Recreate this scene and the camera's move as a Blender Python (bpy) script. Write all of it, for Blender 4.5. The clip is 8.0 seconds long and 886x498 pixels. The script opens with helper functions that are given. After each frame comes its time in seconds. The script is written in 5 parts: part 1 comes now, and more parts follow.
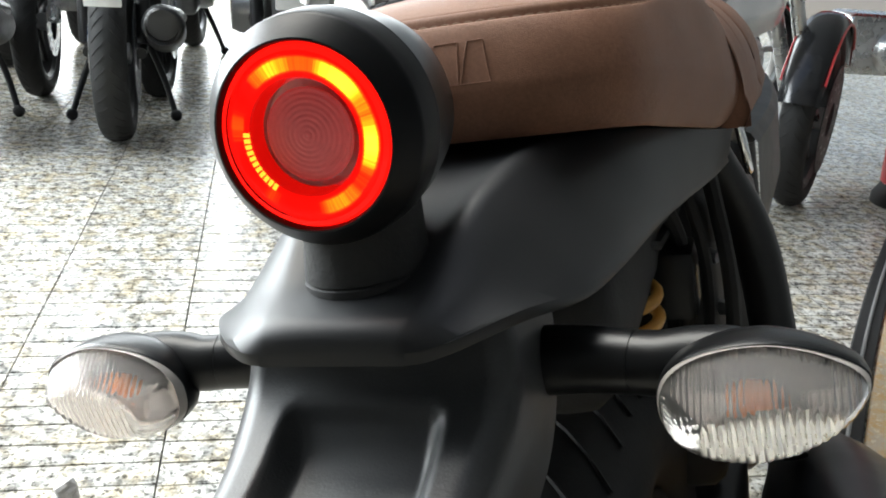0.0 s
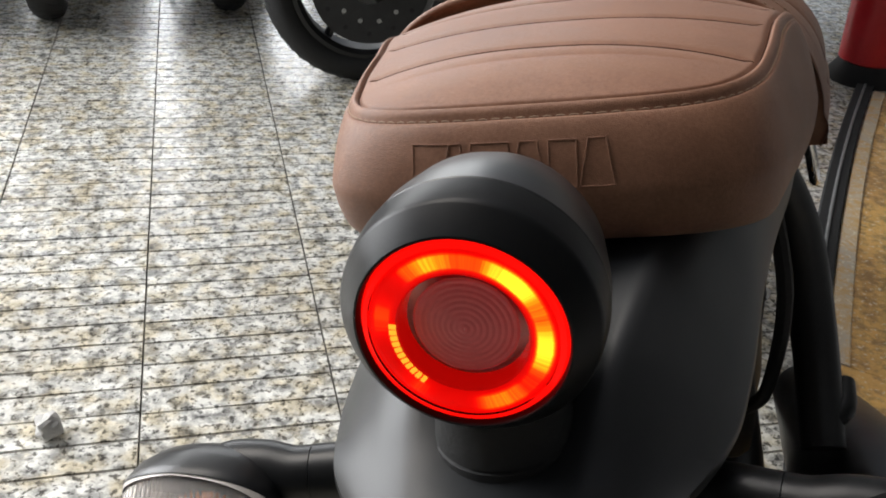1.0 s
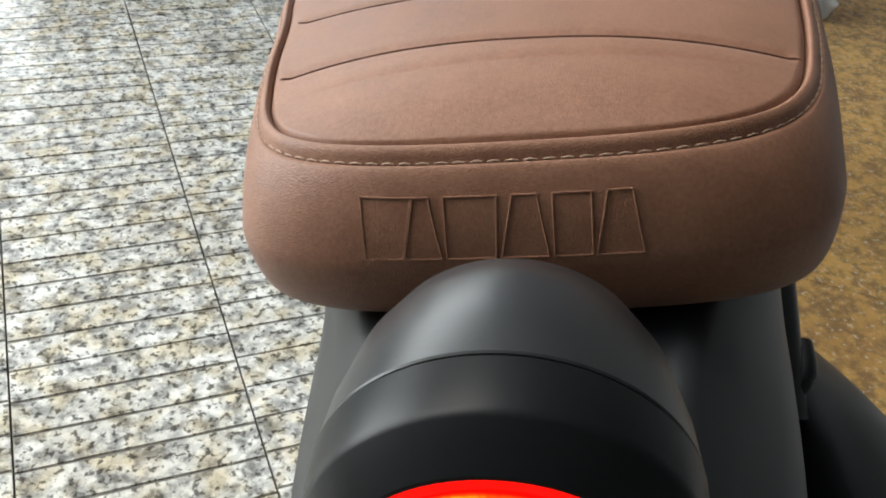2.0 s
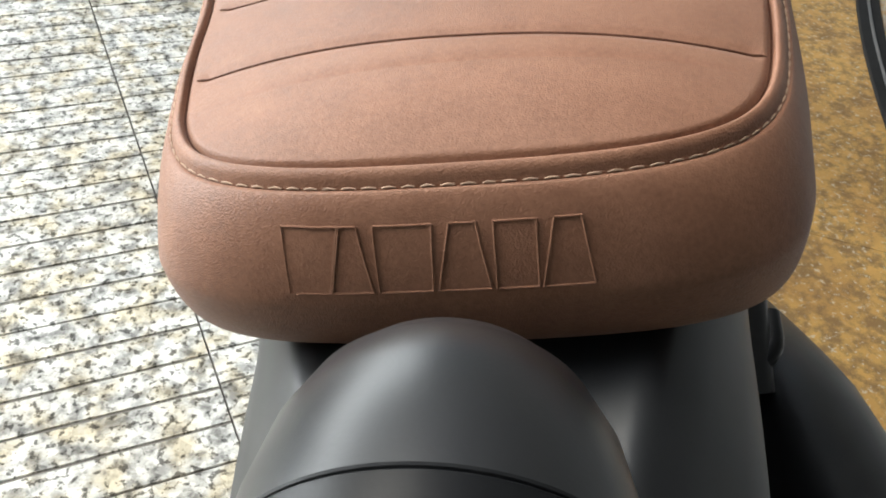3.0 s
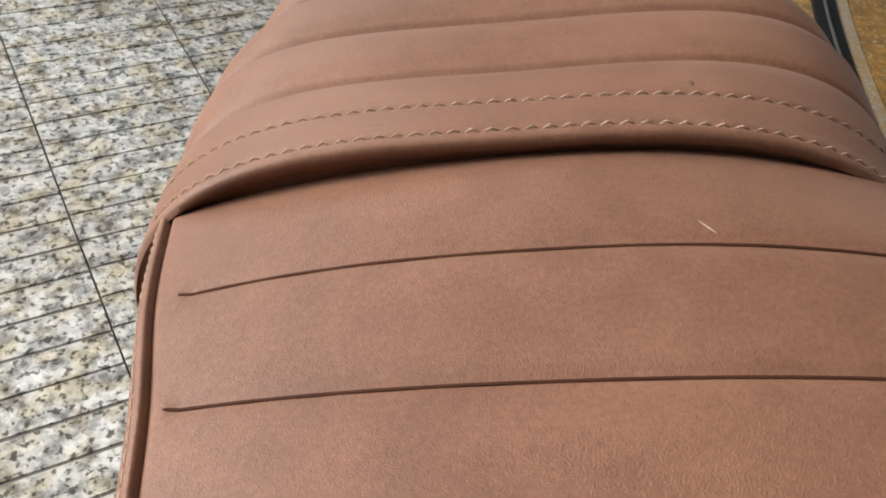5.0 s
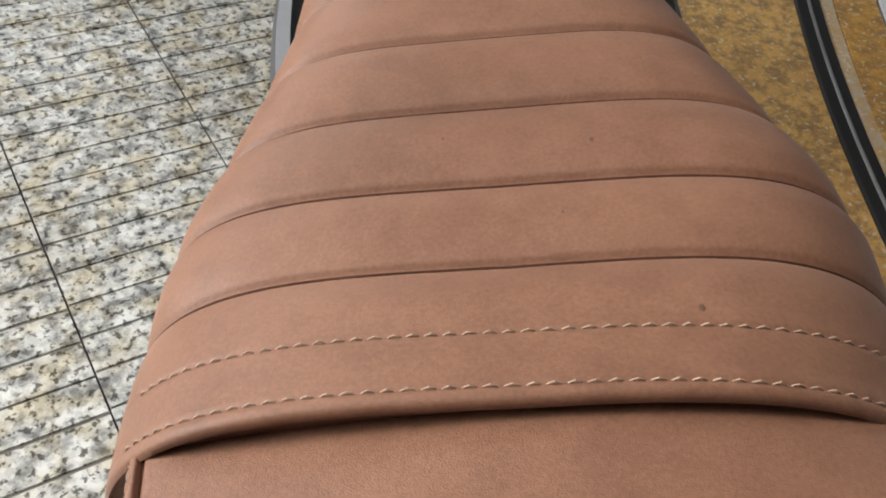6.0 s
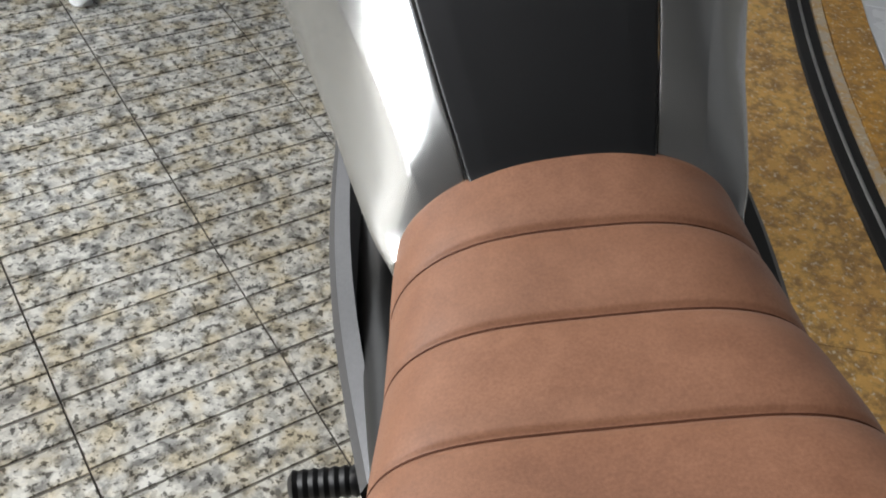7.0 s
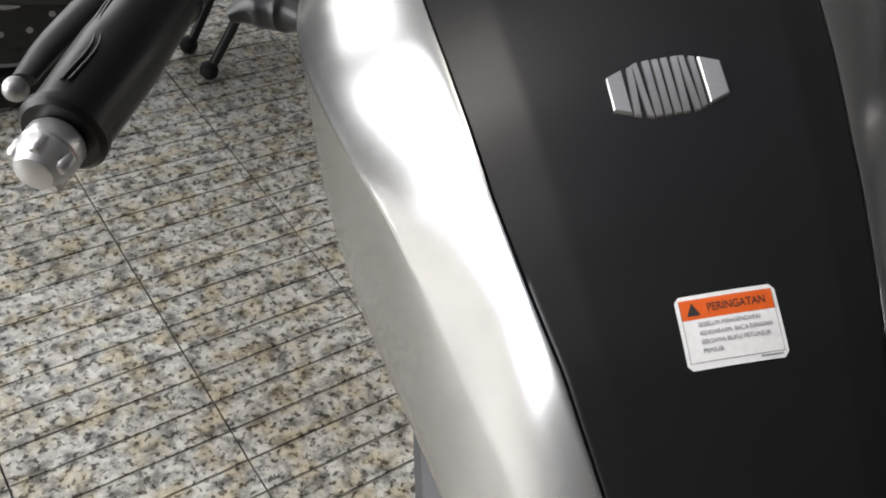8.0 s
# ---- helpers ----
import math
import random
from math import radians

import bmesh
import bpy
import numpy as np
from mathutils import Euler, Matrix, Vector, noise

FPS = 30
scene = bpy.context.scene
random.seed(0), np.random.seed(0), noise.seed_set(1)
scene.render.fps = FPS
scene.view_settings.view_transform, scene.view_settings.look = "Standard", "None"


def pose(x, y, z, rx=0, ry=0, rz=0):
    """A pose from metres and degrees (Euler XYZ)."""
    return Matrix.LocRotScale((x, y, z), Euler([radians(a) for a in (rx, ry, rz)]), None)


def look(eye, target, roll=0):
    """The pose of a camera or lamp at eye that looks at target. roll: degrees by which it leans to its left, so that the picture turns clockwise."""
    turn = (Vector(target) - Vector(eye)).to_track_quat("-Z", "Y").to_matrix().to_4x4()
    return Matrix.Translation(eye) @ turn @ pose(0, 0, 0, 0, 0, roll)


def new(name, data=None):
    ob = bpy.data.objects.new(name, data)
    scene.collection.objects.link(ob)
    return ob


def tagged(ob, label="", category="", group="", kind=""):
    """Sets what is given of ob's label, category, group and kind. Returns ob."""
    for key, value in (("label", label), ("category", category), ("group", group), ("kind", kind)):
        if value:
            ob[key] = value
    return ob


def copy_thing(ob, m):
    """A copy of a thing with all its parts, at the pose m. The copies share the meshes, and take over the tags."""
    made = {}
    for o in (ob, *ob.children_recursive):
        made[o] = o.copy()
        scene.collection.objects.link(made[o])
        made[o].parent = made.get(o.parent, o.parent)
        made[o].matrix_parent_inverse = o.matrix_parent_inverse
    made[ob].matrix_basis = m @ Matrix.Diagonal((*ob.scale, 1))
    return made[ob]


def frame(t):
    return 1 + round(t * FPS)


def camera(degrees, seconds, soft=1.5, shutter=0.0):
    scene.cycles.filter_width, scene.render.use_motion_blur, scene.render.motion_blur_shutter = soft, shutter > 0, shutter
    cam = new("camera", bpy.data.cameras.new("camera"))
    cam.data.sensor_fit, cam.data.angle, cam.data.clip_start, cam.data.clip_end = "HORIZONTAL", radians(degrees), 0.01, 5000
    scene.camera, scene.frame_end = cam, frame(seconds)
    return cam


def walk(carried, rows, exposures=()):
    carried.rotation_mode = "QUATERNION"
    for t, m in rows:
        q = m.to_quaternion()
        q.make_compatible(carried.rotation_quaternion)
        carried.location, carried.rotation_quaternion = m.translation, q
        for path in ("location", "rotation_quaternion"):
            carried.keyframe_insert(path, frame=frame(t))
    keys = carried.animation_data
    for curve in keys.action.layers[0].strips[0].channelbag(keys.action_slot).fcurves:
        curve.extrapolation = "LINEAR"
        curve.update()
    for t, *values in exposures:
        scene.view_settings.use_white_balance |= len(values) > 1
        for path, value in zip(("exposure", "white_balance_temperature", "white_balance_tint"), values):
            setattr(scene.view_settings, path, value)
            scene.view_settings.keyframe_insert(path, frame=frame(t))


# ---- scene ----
cam = camera(52.0, 8.0, soft=1.9)
PATH = [
    (0, (0.053, -0.294, 0.899), (0.431, 1.527, 0.163), 4.3),
    (0.5, (0.027, -0.264, 0.938), (0.458, 1.479, 0.059), 4.6),
    (1, (-0.0065, -0.199, 0.9752), (0.496, 1.447, -0.0436), 5.6),
    (1.5, (-0.0099, -0.1115, 0.9674), (0.6166, 1.41, -0.1685), 7.5),
    (2, (-0.0002, -0.0744, 0.9747), (0.7303, 1.3348, -0.2414), 8.5),
    (3.5, (0.0283, -0.0207, 0.9829), (0.8014, 1.2529, -0.3503), 9.1),
    (4, (0.0299, 0.0217, 0.9912), (0.8356, 1.2646, -0.3533), 8.8),
    (4.5, (0.0467, 0.0771, 0.9935), (0.8937, 1.2871, -0.3556), 9.5),
    (4.7, (0.057, 0.1005, 0.9963), (0.9105, 1.2965, -0.359), 9.8),
    (5.8, (0.0871, 0.1833, 1.0346), (0.9716, 1.2391, -0.4159), 13.1),
    (6, (0.0955, 0.203, 1.0484), (0.9757, 1.245, -0.4135), 12.5),
    (6.5, (0.106, 0.274, 1.091), (0.994, 1.33, -0.357), 11.0),
    (7, (0.114, 0.363, 1.11), (1.032, 1.436, -0.306), 10.6),
    (7.5, (0.129, 0.454, 1.124), (1.094, 1.556, -0.237), 10.4),
    (8, (0.149, 0.57, 1.154), (1.142, 1.707, -0.158), 9.6),
]
walk(cam, [(t, look(eye, target, roll)) for t, eye, target, roll in PATH],
     exposures=[(0.0, 0.96, 6200, 4), (0.5, 0.80, 6200, 4), (1.0, 0.18, 6450, 9), (1.5, -0.18, 6450, 8), (2.0, 0.34, 6250, 4), (3.5, 0.78, 6400, 6), (4.0, 0.48, 6600, 9),
                (4.5, 0.17, 6550, 9), (6.0, 0.12, 6450, 8), (6.5, -0.10, 6450, 7), (7.0, -0.03, 6450, 8), (7.5, -0.12, 6500, 10), (8.0, -0.20, 6550, 10)])

# ---- light: a shop open to an overcast street on its left and far side ----
SUN_DIR = Vector((-0.36, 0.56, 0.75)).normalized()
world = bpy.data.worlds.new("world")
scene.world = world
world.use_nodes = True
wn = world.node_tree.nodes
sky = wn.new("ShaderNodeTexSky")
sky.sky_type, sky.sun_disc = "NISHITA", False
sky.sun_elevation, sky.sun_rotation = math.asin(SUN_DIR.z), math.atan2(SUN_DIR.x, SUN_DIR.y)
sky.air_density, sky.dust_density, sky.ozone_density = 1.0, 5.0, 0.8
wn["Background"].inputs["Strength"].default_value = 0.11
world.node_tree.links.new(sky.outputs[0], wn["Background"].inputs["Color"])
sun = new("sun", bpy.data.lights.new("sun", "SUN"))
sun.data.energy, sun.data.angle, sun.data.color = 1.7, radians(40), (1.0, 0.985, 0.96)
sun.matrix_world = look(SUN_DIR * 20, (0, 0, 0))


def area(name, size_x, size_y, power, eye, target, tint=(1, 1, 1)):
    ob = new(name, bpy.data.lights.new(name, "AREA"))
    ob.data.shape, ob.data.size, ob.data.size_y = "RECTANGLE", size_x, size_y
    ob.data.energy, ob.data.color = power, tint
    ob.matrix_world = look(eye, target)
    return ob


# daylight of the street in the open left side and the open far front
area("daylight_left", 3.4, 2.6, 300, (-3.0, 2.9, 1.75), (0.4, 1.1, 0.4), (0.97, 0.98, 1.0))
area("daylight_far", 5.0, 2.8, 170, (-0.2, 7.6, 1.9), (0.4, 0.8, 0.6), (0.97, 0.98, 1.0))


# ---- materials ----
class Nodes:
    def __init__(self, name):
        self.mat = bpy.data.materials.new(name)
        self.mat.use_nodes = True
        self.tree = self.mat.node_tree
        self.b = self.tree.nodes["Principled BSDF"]

    def add(self, kind, **inputs):
        n = self.tree.nodes.new(kind)
        for key, value in inputs.items():
            n.inputs[key.replace("_", " ")].default_value = value
        return n

    def link(self, a, b):
        self.tree.links.new(a, b)

    def ramp(self, source, stops, interp="LINEAR"):
        n = self.add("ShaderNodeValToRGB")
        n.color_ramp.interpolation = interp
        while len(n.color_ramp.elements) < len(stops):
            n.color_ramp.elements.new(0.5)
        for e, (p, c) in zip(n.color_ramp.elements, stops):
            e.position, e.color = p, (*c, 1)
        self.link(source, n.inputs[0])
        return n.outputs[0]

    def place(self, world_space=False):
        if world_space:
            return self.add("ShaderNodeNewGeometry").outputs["Position"]
        return self.add("ShaderNodeTexCoord").outputs["Object"]

    def noise(self, at, scale, detail=4.0, rough=0.55):
        n = self.add("ShaderNodeTexNoise", Scale=scale, Detail=detail, Roughness=rough)
        self.link(at, n.inputs["Vector"])
        return n.outputs["Fac"]

    def mix(self, fac, a, b, blend="MIX"):
        n = self.add("ShaderNodeMix")
        n.data_type, n.blend_type = "RGBA", blend
        for value, slot in ((fac, 0), (a, 6), (b, 7)):
            if isinstance(value, (int, float)):
                n.inputs[slot].default_value = value
            elif isinstance(value, tuple):
                n.inputs[slot].default_value = (*value, 1)
            else:
                self.link(value, n.inputs[slot])
        return n.outputs[2]

    def bump(self, height, strength, distance):
        n = self.add("ShaderNodeBump", Strength=strength, Distance=distance)
        self.link(height, n.inputs["Height"])
        if self.b.inputs["Normal"].links:
            self.link(self.b.inputs["Normal"].links[0].from_socket, n.inputs["Normal"])
        self.link(n.outputs[0], self.b.inputs["Normal"])

    def set(self, **inputs):
        for key, value in inputs.items():
            self.b.inputs[key.replace("_", " ")].default_value = value
        return self


def surface(name, dark, light, rough=0.5, metal=0.0, scale=30.0, grain=400.0, bump=0.1, depth=0.0005, rough_var=0.1, coat=0.0, world_space=False, spec=0.5):
    """A plain material with colour variation at two scales and a fine relief."""
    m = Nodes(name)
    at = m.place(world_space)
    big, fine = m.noise(at, scale), m.noise(at, grain, 2.0)
    both = m.mix(0.35, big, fine)
    m.link(m.ramp(both, [(0.3, dark), (0.7, light)]), m.b.inputs["Base Color"])
    r = m.add("ShaderNodeMapRange", To_Min=max(rough - rough_var, 0.02), To_Max=min(rough + rough_var, 1.0))
    m.link(big, r.inputs["Value"])
    m.link(r.outputs[0], m.b.inputs["Roughness"])
    m.set(Metallic=metal, Coat_Weight=coat, Specular_IOR_Level=spec)
    if bump:
        m.bump(fine, bump, depth)
    return m.mat


def leather_material(name, pebble):
    m = Nodes(name)
    at = m.place()
    big, mid = m.noise(at, 9.0, 5.0), m.noise(at, 60.0, 4.0)
    tone = m.mix(0.30, m.mix(0.4, big, mid), m.noise(at, 650.0, 2.0))
    m.link(m.ramp(tone, [(0.36, (0.160, 0.073, 0.042)), (0.5, (0.212, 0.100, 0.058)), (0.64, (0.262, 0.129, 0.077))]), m.b.inputs["Base Color"])
    v = m.add("ShaderNodeTexVoronoi", Scale=1700.0)
    m.link(at, v.inputs["Vector"])
    m.bump(v.outputs["Distance"], pebble, 0.0004)
    m.bump(m.noise(at, 2300.0, 2.0), 0.10 + pebble * 0.35, 0.00030)
    m.bump(m.noise(at, 45.0, 3.0), 0.05, 0.0010)
    r = m.add("ShaderNodeMapRange", To_Min=0.44, To_Max=0.58)
    m.link(mid, r.inputs["Value"])
    m.link(r.outputs[0], m.b.inputs["Roughness"])
    m.set(Sheen_Weight=0.05, Sheen_Roughness=0.5, Specular_IOR_Level=0.28)
    return m.mat


def granite_material(name="speckled_granite", stain=(0.36, 0.29, 0.19), amount=0.5):
    m = Nodes(name)
    at = m.place(True)
    pale = m.noise(at, 33.0, 5.0, 0.62)
    c = m.ramp(pale, [(0.36, (0.21, 0.206, 0.193)), (0.43, (0.36, 0.354, 0.33)), (0.49, (0.62, 0.605, 0.555)), (0.55, (0.83, 0.815, 0.75)), (0.68, (0.90, 0.885, 0.82))])
    cell = m.add("ShaderNodeTexVoronoi", Scale=95.0)
    m.link(at, cell.inputs["Vector"])
    sep = m.add("ShaderNodeSeparateColor")
    m.link(cell.outputs["Color"], sep.inputs[0])
    c = m.mix(0.24, c, m.ramp(sep.outputs[0], [(0.0, (0.10, 0.098, 0.092)), (0.3, (0.45, 0.44, 0.41)), (0.6, (0.86, 0.85, 0.80))], "CONSTANT"))
    specks = m.ramp(m.noise(at, 84.0, 3.0, 0.62), [(0.545, (0, 0, 0)), (0.605, (0.78, 0.78, 0.78))])
    c = m.mix(specks, c, (0.026, 0.025, 0.024))
    c = m.mix(m.ramp(m.noise(at, 21.0, 4.0), [(0.45, (0, 0, 0)), (0.62, (0.90, 0.90, 0.90))]), c, m.mix(1.0, c, (0.84, 0.75, 0.58), "MULTIPLY"))
    big = m.noise(at, 2.3, 4.0)
    c = m.mix(m.ramp(big, [(0.42, (0, 0, 0)), (0.75, (amount, amount, amount))]), c, m.mix(1.0, c, stain, "MULTIPLY"))
    tone = m.add("ShaderNodeObjectInfo").outputs["Random"]
    c = m.mix(m.ramp(tone, [(0, (0, 0, 0)), (1, (0.22, 0.22, 0.22))]), c, m.mix(1.0, c, (0.70, 0.69, 0.67), "MULTIPLY"))
    m.link(c, m.b.inputs["Base Color"])
    r = m.add("ShaderNodeMapRange", To_Min=0.12, To_Max=0.34)
    m.link(m.noise(at, 9.0, 5.0), r.inputs["Value"])
    m.link(r.outputs[0], m.b.inputs["Roughness"])
    m.bump(m.noise(at, 240.0, 3.0), 0.12, 0.0008)
    return m.mat


def paint_board_material(name, base, worn, dirt):
    m = Nodes(name)
    at = m.place(True)
    a, b_, c_ = m.noise(at, 4.2, 6.0, 0.68), m.noise(at, 32.0, 6.0, 0.72), m.noise(at, 85.0, 4.0, 0.65)
    c = m.mix(m.ramp(a, [(0.35, (0, 0, 0)), (0.62, (1, 1, 1))]), base, worn)
    c = m.mix(m.ramp(b_, [(0.44, (0, 0, 0)), (0.59, (0.85, 0.85, 0.85))]), c, dirt)
    c = m.mix(m.ramp(c_, [(0.575, (0, 0, 0)), (0.64, (0.75, 0.75, 0.75))]), c, (0.76, 0.70, 0.56))
    m.link(c, m.b.inputs["Base Color"])
    m.link(m.ramp(b_, [(0.3, (0.30, 0.30, 0.30)), (0.7, (0.6, 0.6, 0.6))]), m.b.inputs["Roughness"])
    m.bump(c_, 0.3, 0.0012)
    return m.mat


def lit_red_material(name, strength, mixed):
    """Red plastic lit from behind; mixed: amber diodes shine through it in uneven arcs."""
    m = Nodes(name)
    at = m.place()
    m.link(m.ramp(m.noise(at, 90.0, 2.0), [(0.3, (0.40, 0.001, 0.001)), (0.7, (0.50, 0.002, 0.002))]), m.b.inputs["Base Color"])
    m.set(Roughness=0.10, Specular_IOR_Level=0.05 if mixed else 0.12)
    m.b.inputs["Emission Strength"].default_value = strength
    if not mixed:
        m.b.inputs["Emission Color"].default_value = (1.0, 0.004, 0.002, 1)
        return m.mat
    sep = m.add("ShaderNodeSeparateXYZ")
    m.link(at, sep.inputs[0])

    def maths(op, a, b):
        n = m.add("ShaderNodeMath")
        n.operation = op
        for slot, value in ((0, a), (1, b)):
            if isinstance(value, (int, float)):
                n.inputs[slot].default_value = value
            else:
                m.link(value, n.inputs[slot])
        return n.outputs[0]
    z = maths("SUBTRACT", sep.outputs[2], 0.843)
    r = maths("SQRT", maths("ADD", maths("MULTIPLY", sep.outputs[0], sep.outputs[0]), maths("MULTIPLY", z, z)), 0.0)
    angle = maths("ARCTAN2", z, sep.outputs[0])
    turn = m.add("ShaderNodeCombineXYZ")
    m.link(maths("MULTIPLY", angle, 1.0), turn.inputs[0])
    six = maths("MULTIPLY", maths("COSINE", maths("MULTIPLY", maths("SUBTRACT", angle, 0.838), 6.0), 0.0), 0.20)
    one = maths("MULTIPLY", maths("COSINE", maths("SUBTRACT", angle, 0.50), 0.0), 0.30)
    arcs = maths("ADD", maths("ADD", six, one), maths("MULTIPLY", m.noise(turn.outputs[0], 2.6, 2.0), 0.60))
    fine = m.noise(turn.outputs[0], 30.0, 2.0)
    band = m.ramp(maths("DIVIDE", maths("SUBTRACT", r, 0.0205), 0.0105), [(0.04, (0, 0, 0)), (0.22, (1, 1, 1)), (0.60, (1, 1, 1)), (0.80, (0, 0, 0))])
    glow = maths("MULTIPLY", maths("ADD", maths("MULTIPLY", arcs, 1.0), maths("MULTIPLY", fine, 0.30)), band)
    m.link(m.ramp(glow, [(0.30, (1.0, 0.002, 0.001)), (0.50, (1.0, 0.065, 0.002)), (0.66, (1.0, 0.26, 0.004)), (0.84, (1.0, 0.66, 0.02))]), m.b.inputs["Emission Color"])
    m.link(maths("ADD", maths("MULTIPLY", glow, strength), strength * 0.5), m.b.inputs["Emission Strength"])
    return m.mat


def clear_plastic(name, tint=(1, 1, 1), rough=0.03, trans=1.0):
    m = Nodes(name)
    at = m.place()
    m.b.inputs["Base Color"].default_value = (*tint, 1)
    m.set(Roughness=rough, Transmission_Weight=trans, IOR=1.45)
    m.bump(m.noise(at, 300.0, 2.0), 0.03, 0.0002)
    return m.mat


def plain(name, colour, rough=0.5, metal=0.0):
    return surface(name, tuple(c * 0.88 for c in colour), tuple(min(c * 1.1, 1) for c in colour), rough, metal, bump=0.05)


LEATHER = leather_material("brown_leatherette", 0.20)
PEBBLED = leather_material("pebbled_brown_leatherette", 0.36)
# seam leather, coloured darker to stand for shade inside the narrow grooves
SEAM_SHADE = surface("pressed_shade_leatherette", (0.048, 0.018, 0.010), (0.068, 0.027, 0.015), 0.8, spec=0.1)
THREAD = plain("tan_thread", (0.40, 0.275, 0.19), 0.7)
SCUFF = plain("scuffed_leatherette", (0.105, 0.048, 0.028), 0.7)
PLASTIC = surface("matte_black_plastic", (0.0060, 0.0064, 0.0070), (0.0090, 0.0095, 0.0104), 0.33, 0, 22, 900, 0.16, 0.0003, 0.06, spec=0.33)
BEZEL = surface("matte_black_bezel", (0.0055, 0.0058, 0.0064), (0.0085, 0.0090, 0.0098), 0.36, 0, 22, 900, 0.12, 0.0002, 0.06, spec=0.16)
BOWL = surface("satin_black_bowl", (0.0095, 0.0100, 0.0112), (0.0135, 0.0142, 0.0156), 0.34, 0, 22, 900, 0.12, 0.0002, 0.06, spec=0.60)
COWL = surface("satin_black_cowl", (0.0120, 0.0127, 0.0140), (0.0165, 0.0175, 0.0190), 0.43, 0, 18, 1000, 0.10, 0.0002, 0.05, spec=0.37)
ROUGHPLASTIC = surface("dusty_grained_plastic", (0.024, 0.0255, 0.027), (0.036, 0.038, 0.040), 0.42, 0, 40, 900, 0.30, 0.0004, 0.08)
GLOSSBLACK = surface("gloss_black", (0.012, 0.012, 0.013), (0.017, 0.017, 0.018), 0.18, 0, 20, 500, 0.02, 0.0002, 0.05)
RUBBER = surface("tyre_rubber", (0.007, 0.007, 0.007), (0.015, 0.0145, 0.014), 0.75, 0, 25, 300, 0.4, 0.001, 0.1)
GRIPRUBBER = surface("grip_rubber", (0.006, 0.006, 0.0065), (0.011, 0.011, 0.0115), 0.36, 0, 40, 700, 0.2, 0.0004, 0.08, spec=0.3)
SILVER = surface("silver_metallic_paint", (0.42, 0.42, 0.415), (0.48, 0.48, 0.475), 0.25, 0.88, 8, 1600, 0.04, 0.0001, 0.04, coat=0.4)
TANKBLACK = surface("satin_black_tank_cover", (0.0068, 0.0071, 0.0080), (0.0098, 0.0102, 0.0114), 0.34, 0, 12, 900, 0.06, 0.0002, 0.05, spec=0.46)
STEEL = surface("brushed_steel", (0.45, 0.45, 0.45), (0.62, 0.62, 0.61), 0.28, 1.0, 30, 400, 0.1, 0.0003)
ALLOY = surface("grey_alloy", (0.30, 0.30, 0.30), (0.46, 0.46, 0.45), 0.42, 0.9, 30, 300, 0.2, 0.0005)
DARKMETAL = surface("dark_painted_metal", (0.008, 0.008, 0.0085), (0.015, 0.0148, 0.0145), 0.42, 0.1, 30, 300, 0.15, 0.0004)
CHROME = surface("chrome", (0.72, 0.72, 0.72), (0.80, 0.80, 0.80), 0.08, 1.0, 30, 300, 0.02, 0.0002, 0.03)
GRANITE = granite_material()
JOINT = plain("dark_joint_mortar", (0.18, 0.163, 0.14), 0.9)
WALLPAINT = surface("grey_wall_plaster", (0.34, 0.345, 0.35), (0.42, 0.425, 0.43), 0.8, 0, 3, 80, 0.2, 0.002, world_space=True)
CEILPAINT = surface("grey_ceiling_paint", (0.27, 0.278, 0.285), (0.34, 0.35, 0.36), 0.85, 0, 3, 80, 0.2, 0.002, world_space=True)
OCHRE = paint_board_material("ochre_board", (0.76, 0.46, 0.135), (0.58, 0.325, 0.10), (0.28, 0.165, 0.070))
ORANGE = paint_board_material("orange_brown_board", (0.66, 0.34, 0.055), (0.50, 0.26, 0.05), (0.30, 0.17, 0.06))
WORN = paint_board_material("worn_board_edge", (0.62, 0.48, 0.30), (0.50, 0.44, 0.36), (0.60, 0.36, 0.12))
WHITETILE = surface("white_tile", (0.66, 0.67, 0.68), (0.76, 0.77, 0.78), 0.25, 0, 4, 60, 0.05, 0.0005, world_space=True)
REDPLASTIC = surface("red_plastic", (0.58, 0.015, 0.025), (0.70, 0.025, 0.035), 0.32, 0, 15, 200, 0.05, 0.0004)
WHITEPAINT = plain("white_paint", (0.72, 0.72, 0.70), 0.35)
REDPAINT = plain("red_paint", (0.45, 0.03, 0.03), 0.3)
LENSCLEAR = clear_plastic("clear_ribbed_lens", (1.0, 0.955, 0.92), 0.04, 0.86)
REDCLEAR = plain("pinkish_red_lens", (0.78, 0.14, 0.14), 0.32)
DISCGREY = surface("dull_disc_steel", (0.020, 0.020, 0.021), (0.036, 0.036, 0.037), 0.50, 0.3, 30, 400, 0.1, 0.0003)
SATINGREY = surface("satin_grey_metal", (0.060, 0.060, 0.064), (0.090, 0.090, 0.094), 0.38, 0.4, 20, 400, 0.08, 0.0003)
REFLECTOR = surface("mirror_reflector", (0.66, 0.63, 0.60), (0.82, 0.79, 0.75), 0.34, 0.35, 60, 300, 0.4, 0.001)
MIRROR = surface("faceted_mirror", (0.78, 0.75, 0.72), (0.92, 0.89, 0.86), 0.16, 0.70, 60, 300, 0.05, 0.0003, 0.05)
LENSFROST = plain("frosted_lens_rim", (0.52, 0.49, 0.46), 0.3)
AMBER = plain("amber_bulb", (0.80, 0.22, 0.02), 0.2)
REDRIM = lit_red_material("lit_red_lens", 0.9, False)
REDRING = lit_red_material("lit_amber_ring", 1.1, True)
DIODE = lit_red_material("lit_yellow_diode", 0.9, False)
DIODE.node_tree.nodes["Principled BSDF"].inputs["Emission Color"].default_value = (1.0, 0.50, 0.03, 1)
